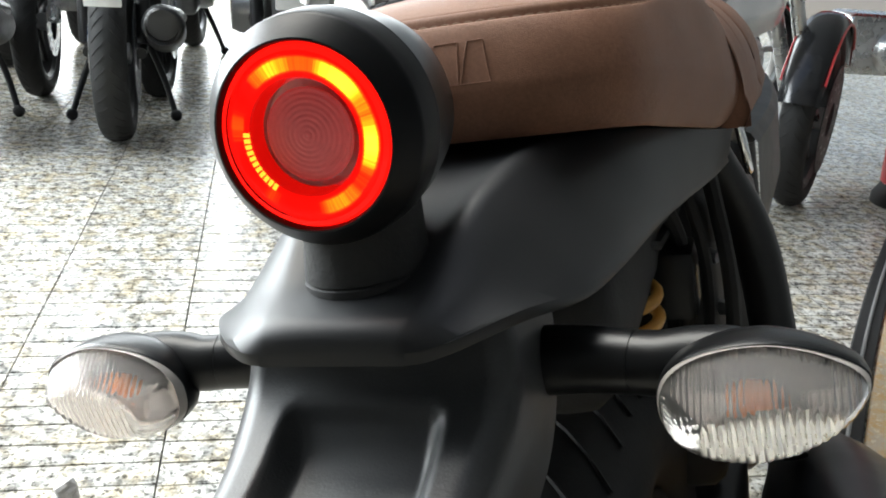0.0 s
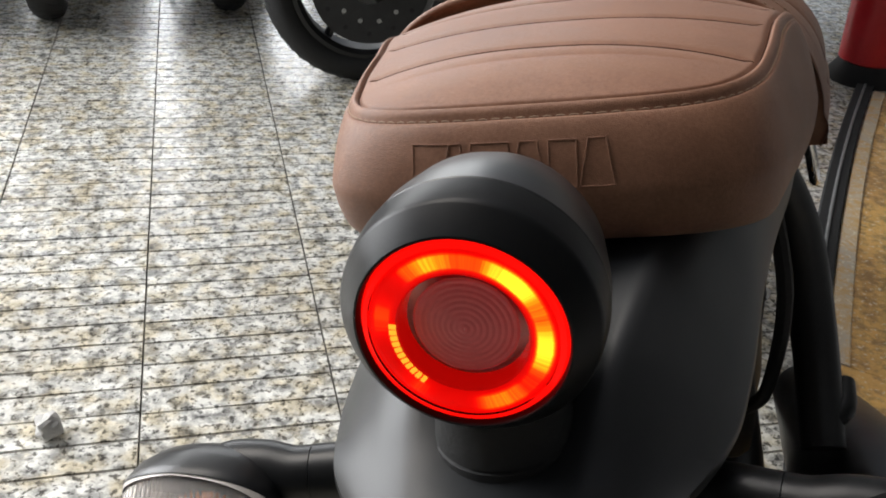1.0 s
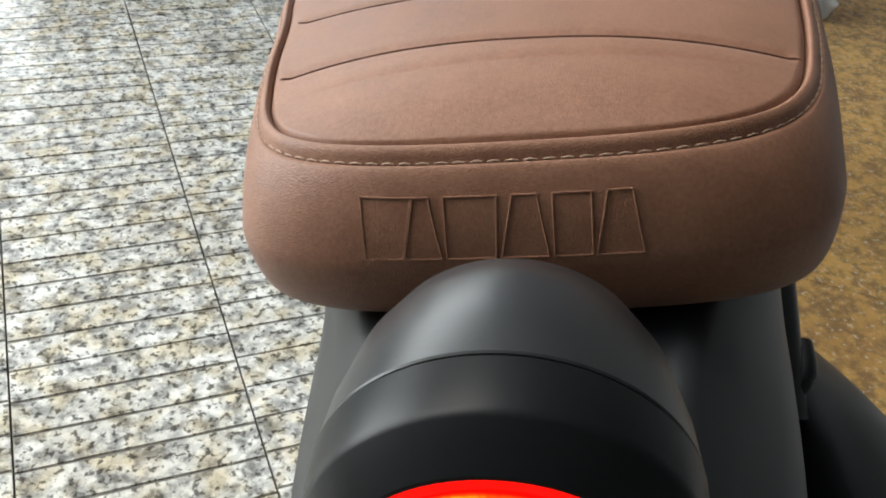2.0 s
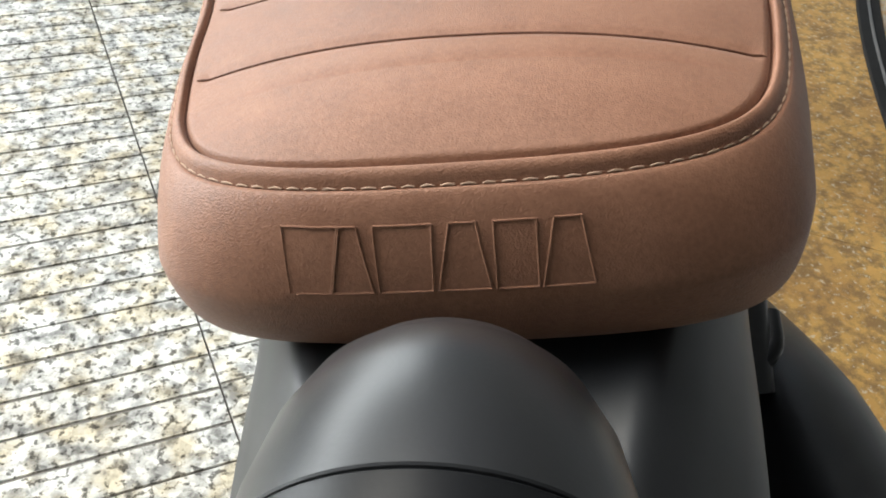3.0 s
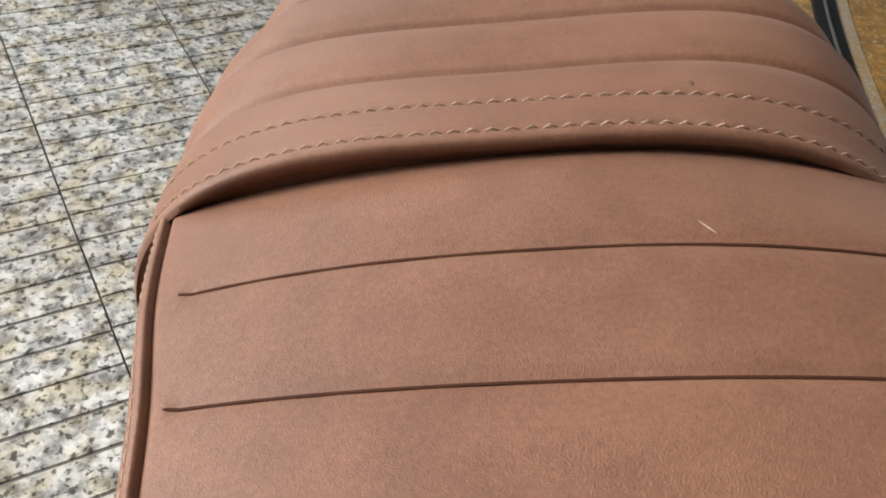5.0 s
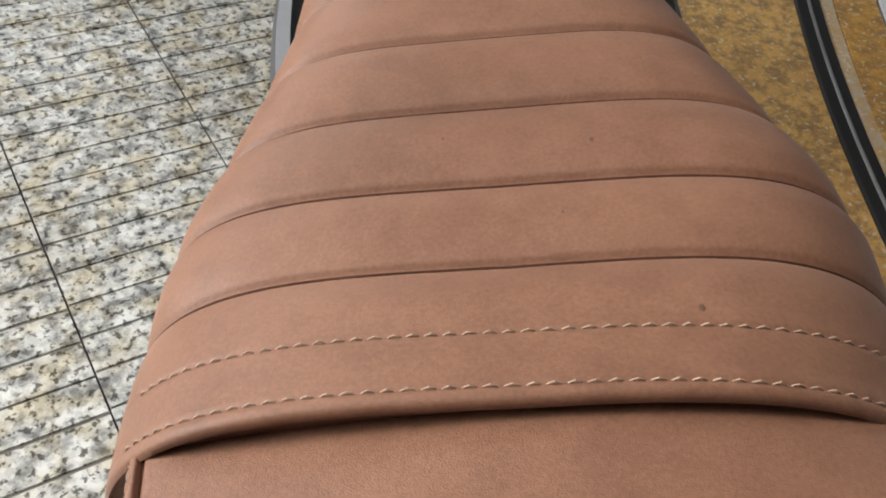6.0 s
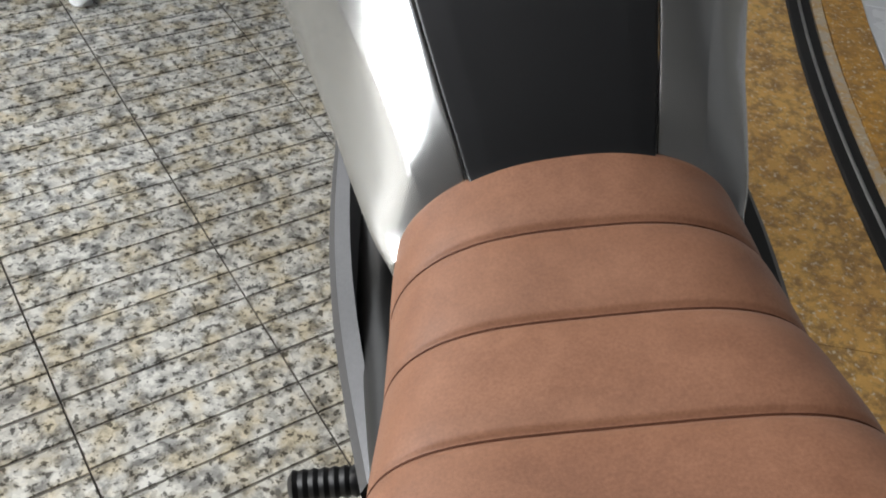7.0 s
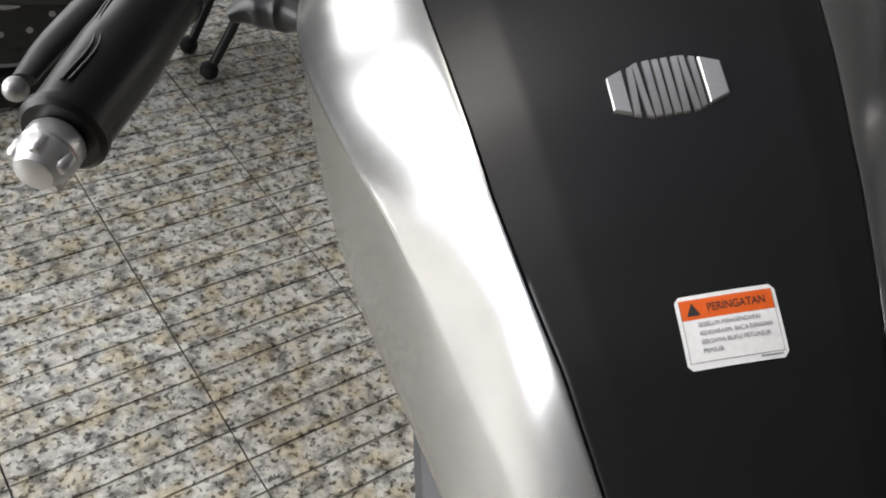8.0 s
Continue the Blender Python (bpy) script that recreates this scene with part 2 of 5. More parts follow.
BADGE = surface("brushed_silver_badge", (0.46, 0.46, 0.46), (0.58, 0.58, 0.58), 0.34, 0.85, 30, 500, 0.08, 0.0002)
REDWALL = lit_red_material("faintly_lit_red_wall", 0.28, False)
STICKERWHITE = plain("sticker_white", (0.90, 0.90, 0.90), 0.35)
STICKERORANGE = plain("sticker_orange", (0.80, 0.13, 0.02), 0.35)
INK = plain("sticker_ink", (0.035, 0.03, 0.03), 0.5)
GREYINK = plain("sticker_grey_ink", (0.28, 0.28, 0.30), 0.5)
SATINSILVER = surface("satin_silver", (0.52, 0.52, 0.52), (0.62, 0.62, 0.62), 0.36, 0.8, 30, 400, 0.06, 0.0002)
OCHREPAINT = plain("ochre_spring_paint", (0.60, 0.30, 0.05), 0.4)


# ---- mesh helpers ----
def finish(name, verts, faces, material, parent=None, label="", smooth=True, angle=40):
    me = bpy.data.meshes.new(name)
    me.from_pydata([tuple(v) for v in verts], [], faces)
    me.validate()
    if smooth:
        me.polygons.foreach_set("use_smooth", [True] * len(me.polygons))
        me.set_sharp_from_angle(angle=radians(angle))
    me.materials.append(material)
    ob = new(name, me)
    if parent is not None:
        ob.parent = parent
    return tagged(ob, label) if label else ob


def part(name, bm, material, parent=None, label="", smooth=True, angle=40):
    me = bpy.data.meshes.new(name)
    bmesh.ops.recalc_face_normals(bm, faces=bm.faces)
    bm.to_mesh(me)
    bm.free()
    if smooth:
        me.polygons.foreach_set("use_smooth", [True] * len(me.polygons))
        me.set_sharp_from_angle(angle=radians(angle))
    me.materials.append(material)
    ob = new(name, me)
    if parent is not None:
        ob.parent = parent
    return tagged(ob, label) if label else ob


def rings_mesh(rings, close_ring=True, cap=True):
    """Vertices and faces of a skin over rings of equal length."""
    n = len(rings[0])
    verts = [p for r in rings for p in r]
    faces = []
    for i in range(len(rings) - 1):
        for j in range(n if close_ring else n - 1):
            k = (j + 1) % n
            faces.append((i * n + j, i * n + k, (i + 1) * n + k, (i + 1) * n + j))
    if cap:
        faces.append(tuple(reversed(range(n))))
        faces.append(tuple((len(rings) - 1) * n + j for j in range(n)))
    return verts, faces


def revolve(profile, centre, axis="y", seg=48, cap=False):
    """Profile rows of (along, radius)."""
    rings = []
    for a, r in profile:
        ring = []
        for j in range(seg):
            c, s = math.cos(2 * math.pi * j / seg) * r, math.sin(2 * math.pi * j / seg) * r
            p = {"y": (c, a, s), "x": (a, c, s), "z": (c, s, a)}[axis]
            ring.append(tuple(p[q] + centre[q] for q in range(3)))
        rings.append(ring)
    return rings_mesh(rings, True, cap)


def smooth_path(points, steps):
    pts = [Vector(p) for p in points]
    ext = [2 * pts[0] - pts[1], *pts, 2 * pts[-1] - pts[-2]]
    out = []
    for i in range(1, len(ext) - 2):
        p0, p1, p2, p3 = ext[i - 1:i + 3]
        for k in range(steps):
            t = k / steps
            out.append(0.5 * (2 * p1 + (p2 - p0) * t + (2 * p0 - 5 * p1 + 4 * p2 - p3) * t * t + (3 * p1 - p0 - 3 * p2 + p3) * t ** 3))
    out.append(pts[-1])
    return out


def tube(points, radius, seg=16, steps=6, flat=1.0):
    """A round (or flattened) bar along a smooth path; radius may be a list, one for each point."""
    path = smooth_path(points, steps) if steps > 1 else [Vector(p) for p in points]
    radii = radius if isinstance(radius, (list, tuple)) else [radius] * len(points)
    rr = np.interp(np.linspace(0, len(points) - 1, len(path)), range(len(points)), radii)
    rings, side = [], None
    for i, p in enumerate(path):
        d = (path[min(i + 1, len(path) - 1)] - path[max(i - 1, 0)]).normalized()
        if side is None:
            side = d.orthogonal().normalized() if abs(d.z) > 0.9 else d.cross(Vector((0, 0, 1))).normalized()
        side = (side - d * side.dot(d)).normalized()
        up = d.cross(side)
        rings.append([tuple(p + (side * math.cos(2 * math.pi * j / seg) + up * math.sin(2 * math.pi * j / seg) * flat) * rr[i]) for j in range(seg)])
    return rings_mesh(rings)


def block(size, at=(0, 0, 0), bevel=0.0, segments=2, turn=None):
    bm = bmesh.new()
    bmesh.ops.create_cube(bm, size=1.0)
    bmesh.ops.scale(bm, vec=size, verts=bm.verts)
    if bevel:
        bmesh.ops.bevel(bm, geom=bm.edges[:], offset=bevel, segments=segments, profile=0.6, affect="EDGES")
    m = Matrix.Translation(at)
    if turn is not None:
        m = m @ turn.to_4x4()
    bmesh.ops.transform(bm, matrix=m, verts=bm.verts)
    return bm


def add_mesh(store, piece):
    v, f = piece
    k = len(store[0])
    store[0].extend(v)
    store[1].extend(tuple(i + k for i in g) for g in f)


def lerp_table(rows, col=1):
    xs = [r[0] for r in rows]
    ys = [r[col] for r in rows]

    def at(x):
        # monotone-ish cubic through the rows
        if x <= xs[0]:
            return ys[0]
        if x >= xs[-1]:
            return ys[-1]
        i = max(j for j in range(len(xs) - 1) if xs[j] <= x)
        h = xs[i + 1] - xs[i]
        t = (x - xs[i]) / h
        m0 = (ys[i + 1] - ys[max(i - 1, 0)]) / (xs[i + 1] - xs[max(i - 1, 0)]) * h
        m1 = (ys[min(i + 2, len(ys) - 1)] - ys[i]) / (xs[min(i + 2, len(xs) - 1)] - xs[i]) * h
        return (2 * t ** 3 - 3 * t ** 2 + 1) * ys[i] + (t ** 3 - 2 * t ** 2 + t) * m0 + (-2 * t ** 3 + 3 * t ** 2) * ys[i + 1] + (t ** 3 - t ** 2) * m1
    return at


def empty(name, matrix, label, category, group=""):
    ob = new(name)
    ob.empty_display_size = 0.1
    ob.matrix_world = matrix
    return tagged(ob, label, category, group)


# ---- shell of the shop ----
def slab(name, size, at, material, kind="structure", label="", category=""):
    return tagged(part(name, block(size, at), material, smooth=False), label, category, kind=kind)


slab("ground", (60, 60, 0.3), (0, 0, -0.165), JOINT, label="dark mortar bed under the granite tiles", category="ground")
# canopies and walls are unseen, added and sized to block and bounce daylight
slab("ceiling", (6.8, 14.0, 0.2), (4.4, 1.0, 3.4), CEILPAINT, label="unseen grey canopy added to shape the light over the shop floor", category="ceiling")
slab("blocker_ceiling_far", (3.6, 5.4, 0.2), (-0.8, 5.30, 3.4), CEILPAINT, label="unseen grey canopy added to shade the parked row", category="ceiling")
slab("blocker_ceiling_rear", (3.6, 6.3, 0.2), (-0.8, -2.75, 3.4), CEILPAINT, label="unseen grey canopy added to block light from the rear", category="ceiling")
slab("wall_right", (0.2, 14.0, 3.3), (7.7, 1.0, 1.65), WALLPAINT, label="unseen grey plastered wall added to bound the light", category="wall")
slab("wall_back", (10.4, 0.2, 3.3), (2.6, -5.9, 1.65), WALLPAINT, label="unseen grey plastered wall added to bound the light", category="wall")
slab("blocker_wall_left", (0.2, 3.4, 3.3), (-2.7, 6.3, 1.65), WALLPAINT, label="unseen grey plastered wall added to bound the light", category="wall")
slab("blocker_wall_left_rear", (0.2, 7.0, 3.3), (-2.7, -2.3, 1.65), WALLPAINT, label="unseen grey plastered wall added to bound the light", category="wall")
slab("wall_far", (10.4, 0.2, 0.3), (2.6, 7.9, 3.15), WALLPAINT, label="unseen grey plastered wall added to bound the light", category="wall")

# ---- the motorcycle, leaning on its side stand ----
BIKE = Matrix.Translation((0.2436, -0.0913, 0)) @ pose(0, 0, 0, 0, 0, -28.5) @ pose(0, 0, 0, 0, -14.0, 0)
bike = empty("motorcycle", BIKE, "parked retro motorcycle with brown seat and silver and black tank", "motorcycle")

PILLION_TOP = lerp_table([(0.108, 0.853), (0.165, 0.8765), (0.18, 0.8772), (0.20, 0.8768), (0.235, 0.8755), (0.272, 0.8755), (0.30, 0.8720), (0.322, 0.8660), (0.340, 0.8600)])
RIDER_TOP = lerp_table([(0.312, 0.8768), (0.35, 0.8670), (0.392, 0.8565), (0.43, 0.852), (0.48, 0.847), (0.53, 0.845), (0.59, 0.843), (0.64, 0.848), (0.69, 0.853)])
RIDER_W = lerp_table([(0.312, 0.1450), (0.35, 0.1455), (0.40, 0.1425), (0.43, 0.1385), (0.47, 0.1305), (0.52, 0.1175), (0.566, 0.1085), (0.614, 0.1020), (0.655, 0.0978), (0.69, 0.0940)])


def dip(d, width):
    return math.exp(-(d / width) ** 2)


def edge_fall(d, r):
    if d >= r:
        return 0.0
    d = max(d, 0.0)
    return r - math.sqrt(max(r * r - (r - d) ** 2, 0))


PILLION_GROOVES = [(0.1814, 0.001, 0.088, 0.055), (0.2305, 0.003, 0.094, 0.050), (0.2720, 0.002, 0.099, 0.040)]
RIDER_GROOVES = [0.3830, 0.4275, 0.4780, 0.5300, 0.5885, 0.6395]


# the pillion pad as three matched curves, from the middle of its rear to its front:
# seam of the top panel, widest line of the skirt, lower hem
PANEL_EDGE = [(0, 0.1270, 0.8690), (0.030, 0.1280, 0.8688), (0.052, 0.1320, 0.8680), (0.067, 0.1385, 0.8668), (0.0775, 0.1480, 0.8655), (0.0850, 0.1620, 0.8642), (0.0900, 0.1800, 0.8632), (0.0945, 0.2050, 0.8635), (0.0990, 0.2400, 0.8632), (0.1075, 0.2800, 0.8598), (0.1150, 0.3220, 0.8505), (0.1180, 0.3400, 0.8440)]
SKIRT = [(0, 0.1085, 0.8375), (0.034, 0.1090, 0.8375), (0.060, 0.1115, 0.8370), (0.0790, 0.1185, 0.8365), (0.0915, 0.1300, 0.8350), (0.0990, 0.1480, 0.8325), (0.1045, 0.1720, 0.8285), (0.1105, 0.2020, 0.8230), (0.1165, 0.2400, 0.8140), (0.1215, 0.2800, 0.8060), (0.1250, 0.3220, 0.7985), (0.1262, 0.3400, 0.7950)]
HEM = [(0, 0.1160, 0.8130), (0.032, 0.1168, 0.8130), (0.056, 0.1195, 0.8125), (0.0740, 0.1250, 0.8115), (0.0865, 0.1345, 0.8095), (0.0945, 0.1500, 0.8060), (0.0985, 0.1735, 0.8000), (0.1030, 0.2030, 0.7930), (0.1100, 0.2400, 0.7840), (0.1140, 0.2800, 0.7740), (0.1165, 0.3220, 0.7650), (0.1172, 0.3400, 0.7612)]
# the front of its other side is rounder and fuller below
PANEL_EDGE_R = PANEL_EDGE[:-3] + [(0.1062, 0.2800, 0.8560), (0.1120, 0.3220, 0.8405), (0.1140, 0.3400, 0.8330)]
SKIRT_R = SKIRT[:-4] + [(0.1170, 0.2400, 0.8135), (0.1240, 0.2800, 0.8030), (0.1290, 0.3220, 0.7945), (0.1300, 0.3400, 0.7910)]
HEM_R = HEM[:-3] + [(0.1145, 0.2800, 0.7745), (0.1170, 0.3220, 0.7670), (0.1175, 0.3400, 0.7640)]
PAD_STEPS = 24


def half_curve(points, right):
    mirrored = [(-x, y, z) for x, y, z in reversed(points[1:])] + right
    return smooth_path(mirrored, PAD_STEPS)


EDGE_C, SKIRT_C, HEM_C = half_curve(PANEL_EDGE, PANEL_EDGE_R), half_curve(SKIRT, SKIRT_R), half_curve(HEM, HEM_R)


def outward(curve, i):
    d = curve[min(i + 1, len(curve) - 1)] - curve[max(i - 1, 0)]
    return Vector((d.y, -d.x, 0)).normalized()


def skirt_point(i, a):
    """a from 0 at the seam thread to 1 at the widest line."""
    s0 = EDGE_C[i] + outward(EDGE_C, i) * 0.0052 + Vector((0, 0, -0.0032))
    w, t = SKIRT_C[i], a * math.pi / 2
    out = 0.55 * math.sin(t) + 0.45 * (1 - math.cos(t))
    p = s0.lerp(w, out)
    p.z = s0.z + (w.z - s0.z) * (0.75 * (1 - math.cos(t)) + 0.25 * a)
    return p


def pillion_panel(i, t):
    """t from 0 at the panel's seam to 1 at the middle line."""
    e = EDGE_C[i]
    inner = Vector((0, max(e.y, 0.165), 0))
    p = e.lerp(inner, t)
    f = 1 - (1 - t) ** 2.3
    p.z = e.z + (PILLION_TOP(inner.y) - e.z) * f
    dist = (Vector((p.x, p.y)) - Vector((e.x, e.y))).length
    p.z -= 0.0022 * dip(dist, 0.0012)
    for yc, bow, half, skew in PILLION_GROOVES:
        if abs(p.x) < half:
            d = p.y - (yc + bow * (abs(p.x) / 0.09) ** 2.2 - skew * p.x)
            fade = min((half - abs(p.x)) / 0.004, 1)
            p.z -= (0.0010 * dip(d, 0.0026) + 0.0003 * dip(d, 0.010)) * fade
    return p


def pillion_pad():
    n = len(EDGE_C)
    loops = []
    for k in range(90, -1, -1):
        loops.append([pillion_panel(i, (k / 90) ** 1.25) for i in range(n)])
    for k in range(1, 12):
        t = k / 12
        row = []
        for i in range(n):
            p = EDGE_C[i] + outward(EDGE_C, i) * 0.0052 * t + Vector((0, 0, -0.0032 * t ** 1.4 - 0.0022 * dip(0.0075 * t, 0.0012) + 0.0013 * math.sin(t * math.pi) - 0.0012 * dip(1 - t, 0.16)))
            row.append(p)
        loops.append(row)
    for k in range(0, 17):
        loops.append([skirt_point(i, k / 16) - Vector((0, 0, 0.0012 * dip(k / 16, 0.05))) for i in range(n)])
    for k in range(1, 15):
        t = k / 14 * math.pi / 2
        row = []
        for i in range(n):
            w, h = SKIRT_C[i], HEM_C[i]
            p = w.lerp(h, (1 - math.cos(t)) * 0.75 + 0.25 * (k / 14) ** 2)
            p.z = w.z + (h.z - w.z) * (0.55 * math.sin(t) + 0.45 * k / 14)
            row.append(p)
        loops.append(row)
    for k in (1, 2, 3):
        loops.append([HEM_C[i] - outward(HEM_C, i) * 0.004 * k + Vector((0, 0, 0.0006 * k)) for i in range(n)])
    v, f = rings_mesh(loops, False, False)
    bm = bmesh.new()
    made = [bm.verts.new(p) for p in v]
    for g in f:
        bm.faces.new([made[q] for q in g])
    bmesh.ops.remove_doubles(bm, verts=bm.verts[:], dist=0.00002)
    return part("pillion_seat", bm, PEBBLED, bike, "brown leatherette pillion pad with pressed cross seams", angle=75)


def rider_bow(x, y):
    """The rear lip of the front pad runs a little askew."""
    return (-0.035 * x + 0.002 * (abs(x) / 0.1) ** 3) * max(0, 1 - (y - 0.3180) / 0.06)


def rider_reach(x, y):
    """Half width of the front pad on the side of x; its rear is fuller on the left."""
    return RIDER_W(y) - (0.0130 * min(max((0.41 - y) / 0.085, 0), 1) if x > 0 else 0)


def rider_z(x, y, folds=True):
    w = rider_reach(x, y)
    u = abs(x) / w
    drop = 0.055 + 0.015 * min(max((y - 0.45) / 0.2, 0), 1) + (0.037 if x < 0 else 0.032) * min(max((0.44 - y) / 0.12, 0), 1)
    power = 3.3 + 1.2 * min(max((y - 0.33) / 0.12, 0), 1) - 2.1 * min(max((y - 0.53) / 0.14, 0), 1)
    if x > 0:
        power -= 0.6 * min(max((0.385 - y) / 0.055, 0), 1)
    tilt = 0.026 * min(max((0.47 - y) / 0.07, 0), 1)
    z = RIDER_TOP(y) - tilt * min(x, 0) - drop * (1 - math.sqrt(max(1 - min(u, 1) ** power, 0)))
    z -= edge_fall(y - 0.3180, 0.0045) * 0.9
    z -= edge_fall(0.686 - y, 0.008) * 0.8
    if folds:
        for yc in RIDER_GROOVES:
            e = y - yc + 0.04 * x
            z -= 0.0024 * dip(e, 0.0022) + 0.0026 * dip(e, 0.0095)
        z -= 0.0007 * dip(y - 0.3242 + 0.010 * x, 0.0012) + 0.0007 * dip(y - 0.3465 + 0.028 * x, 0.0012)
    return z


def pad(name, zf, wf, y0, y1, bottom, tuck, ny, nx, label, shift):
    ys = []
    for i in range(ny + 1):
        t = i / ny
        ys.append(y0 + (y1 - y0) * (t + 0.10 * math.sin(2 * math.pi * t) / (2 * math.pi) * -1.0))
    rows = []
    for y in ys:
        row = []
        for j in range(nx + 1):
            u = math.sin((j / nx - 0.5) * math.pi * 0.94) / math.sin(0.47 * math.pi)
            x = u * wf(u, y)
            z = zf(x, y)
            row.append((x, y + shift(x, y), z))
        # side skirts
        zb = bottom(y)
        left, right = [], []
        for k in range(1, 9):
            t = k / 8
            bulge = 0.0030 * math.sin(t * math.pi) - tuck * min(1.0, 0.25 + (y - y0) / 0.04) * (1 - math.sqrt(1 - 0.96 * t * t))
            for store, end, sgn in ((left, row[0], -1), (right, row[-1], 1)):
                store.append((end[0] + sgn * bulge, end[1], end[2] + (zb - end[2]) * t))
        rows.append(list(reversed(left)) + row + right)
    # rear wall
    first = rows[0]
    zb = bottom(y0)
    back = []
    for t in (1.0, 0.7, 0.4, 0.2, 0.08, 0.05, 0.03, 0.015):
        back.append([(p[0], p[1] + 0.0035 * min(t * 25, 1), p[2] + (min(zb, p[2]) - p[2]) * t) for p in first])
    last = rows[-1]
    front = [[(p[0], p[1] + 0.001 * k, p[2] + (min(zb, p[2]) - p[2]) * k / 4) for p in last] for k in (1, 2, 3, 4)]
    v, f = rings_mesh(back + rows + front, False, False)
    return finish(name, v, f, LEATHER, bike, label, angle=75)


pillion = pillion_pad()
rider = pad("rider_seat", rider_z, rider_reach, 0.3180, 0.686, lambda y: 0.765 + 0.06 * min(max(y - 0.32, 0), 0.1), 0.006, 380, 110, "brown leatherette rider seat with pleated seams", rider_bow)


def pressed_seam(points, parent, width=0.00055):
    """A welded seam line sunk in its valley; its dark colour holds the groove's shade."""
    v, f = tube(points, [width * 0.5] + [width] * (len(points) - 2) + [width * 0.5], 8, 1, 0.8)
    finish("pressed_seam", v, f, SEAM_SHADE, parent, "pressed seam line, darkened for the shade in its groove")


def panel_height(x, y):
    """Height of the pillion's top panel over a place in plan."""
    for i in range(MIDDLE, len(EDGE_C) - 1):
        a, b = (i, i + 1) if x >= 0 else (len(EDGE_C) - 1 - i, len(EDGE_C) - 2 - i)
        e, g = EDGE_C[a], EDGE_C[b]
        if e.y >= 0.165 and e.y <= y <= g.y:
            t = (y - e.y) / max(g.y - e.y, 1e-6)
            za = pillion_panel(a, min(max(1 - abs(x) / abs(e.x), 0), 1)).z
            zb = pillion_panel(b, min(max(1 - abs(x) / abs(g.x), 0), 1)).z
            return za + (zb - za) * t
    return PILLION_TOP(y)


MIDDLE = len(EDGE_C) // 2
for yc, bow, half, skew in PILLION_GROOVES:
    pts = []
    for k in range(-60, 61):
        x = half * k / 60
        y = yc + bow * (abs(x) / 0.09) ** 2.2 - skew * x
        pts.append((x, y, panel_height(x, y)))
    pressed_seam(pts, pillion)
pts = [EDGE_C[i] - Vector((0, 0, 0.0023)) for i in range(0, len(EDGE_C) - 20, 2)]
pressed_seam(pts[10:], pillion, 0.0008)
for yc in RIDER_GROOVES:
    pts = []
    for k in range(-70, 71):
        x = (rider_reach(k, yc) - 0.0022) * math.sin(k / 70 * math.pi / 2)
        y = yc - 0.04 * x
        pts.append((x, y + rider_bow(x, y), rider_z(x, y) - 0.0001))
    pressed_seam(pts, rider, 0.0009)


def stitches(points, length, gap, radius, normal_lift=0.0004):
    """Short thread loops along a path of points."""
    store = ([], [])
    pts = [Vector(p) for p in points]
    walk_len, i = 0.0, 0
    lens = [0.0]
    for a, b in zip(pts, pts[1:]):
        lens.append(lens[-1] + (b - a).length)

    def at(s):
        s = min(max(s, 0), lens[-1])
        k = max(j for j in range(len(lens)) if lens[j] <= s + 1e-9)
        k = min(k, len(pts) - 2)
        t = (s - lens[k]) / max(lens[k + 1] - lens[k], 1e-9)
        return pts[k].lerp(pts[k + 1], t)
    s = 0.0
    while s + length < lens[-1]:
        ln = length * random.uniform(0.9, 1.08)
        a, m, b = at(s), at(s + ln / 2), at(s + ln)
        lift = Vector((0, 0, normal_lift))
        add_mesh(store, tube([a - lift, m + lift * 2, b - lift], [radius * 0.7, radius, radius * 0.7], 6, 2))
        s += ln + gap
    return store


# seam thread round the back of the pillion pad
line = [skirt_point(i, 0) + Vector((0, 0, -0.0006)) for i in range(0, len(EDGE_C), 2)]
v, f = stitches(line, 0.0038, 0.0015, 0.00031, 0.00012)
finish("stitching", v, f, THREAD, pillion, "tan seam thread")
store = ([], [])
for yc, skew in ((0.3242, 0.010), (0.3465, 0.028)):
    row = []
    for k in range(-70, 71):
        x = k / 70 * (0.124 if k < 0 else 0.118)
        y = yc - skew * x
        row.append((x, y + rider_bow(x, y), rider_z(x, y) + 0.0003))
    add_mesh(store, stitches(row, 0.0044, 0.0014, 0.00036))
finish("stitching", *store, THREAD, rider, "tan seam thread")

# small scuffs
for x, y, r, zf in ((0.036, 0.445, 0.0012, rider_z), (0.054, 0.351, 0.0013, rider_z), (-0.020, 0.455, 0.0006, rider_z), (0.020, 0.405, 0.0006, rider_z)):
    bm = bmesh.new()
    bmesh.ops.create_uvsphere(bm, u_segments=12, v_segments=6, radius=r)
    bmesh.ops.transform(bm, matrix=Matrix.Translation((x, y, zf(x, y) + 0.00005)) @ Matrix.Diagonal((0.7, 1.2, 0.08, 1)), verts=bm.verts)
    part("scuff", bm, SCUFF, rider, "small dark scuff")

v, f = tube([(0.0405, 0.2790, panel_height(0.0405, 0.2790) + 0.0001), (0.0425, 0.2762, panel_height(0.0425, 0.2762) + 0.0001), (0.0440, 0.2742, panel_height(0.0440, 0.2742) + 0.0001)], [0.0001, 0.0003, 0.0001], 6, 3)
finish("scratch", v, f, THREAD, pillion, "short pale scratch")

# embossed maker's mark: plain raised block outlines


def rear_face(x, z):
    """The place on the pad's rear face over x at that height."""
    i = min(range(MIDDLE - 110, MIDDLE + 111), key=lambda q: abs(skirt_point(q, 0.6).x - x))
    a = min((k / 60 for k in range(61)), key=lambda q: abs(skirt_point(i, q).z - z))
    return skirt_point(i, a).y


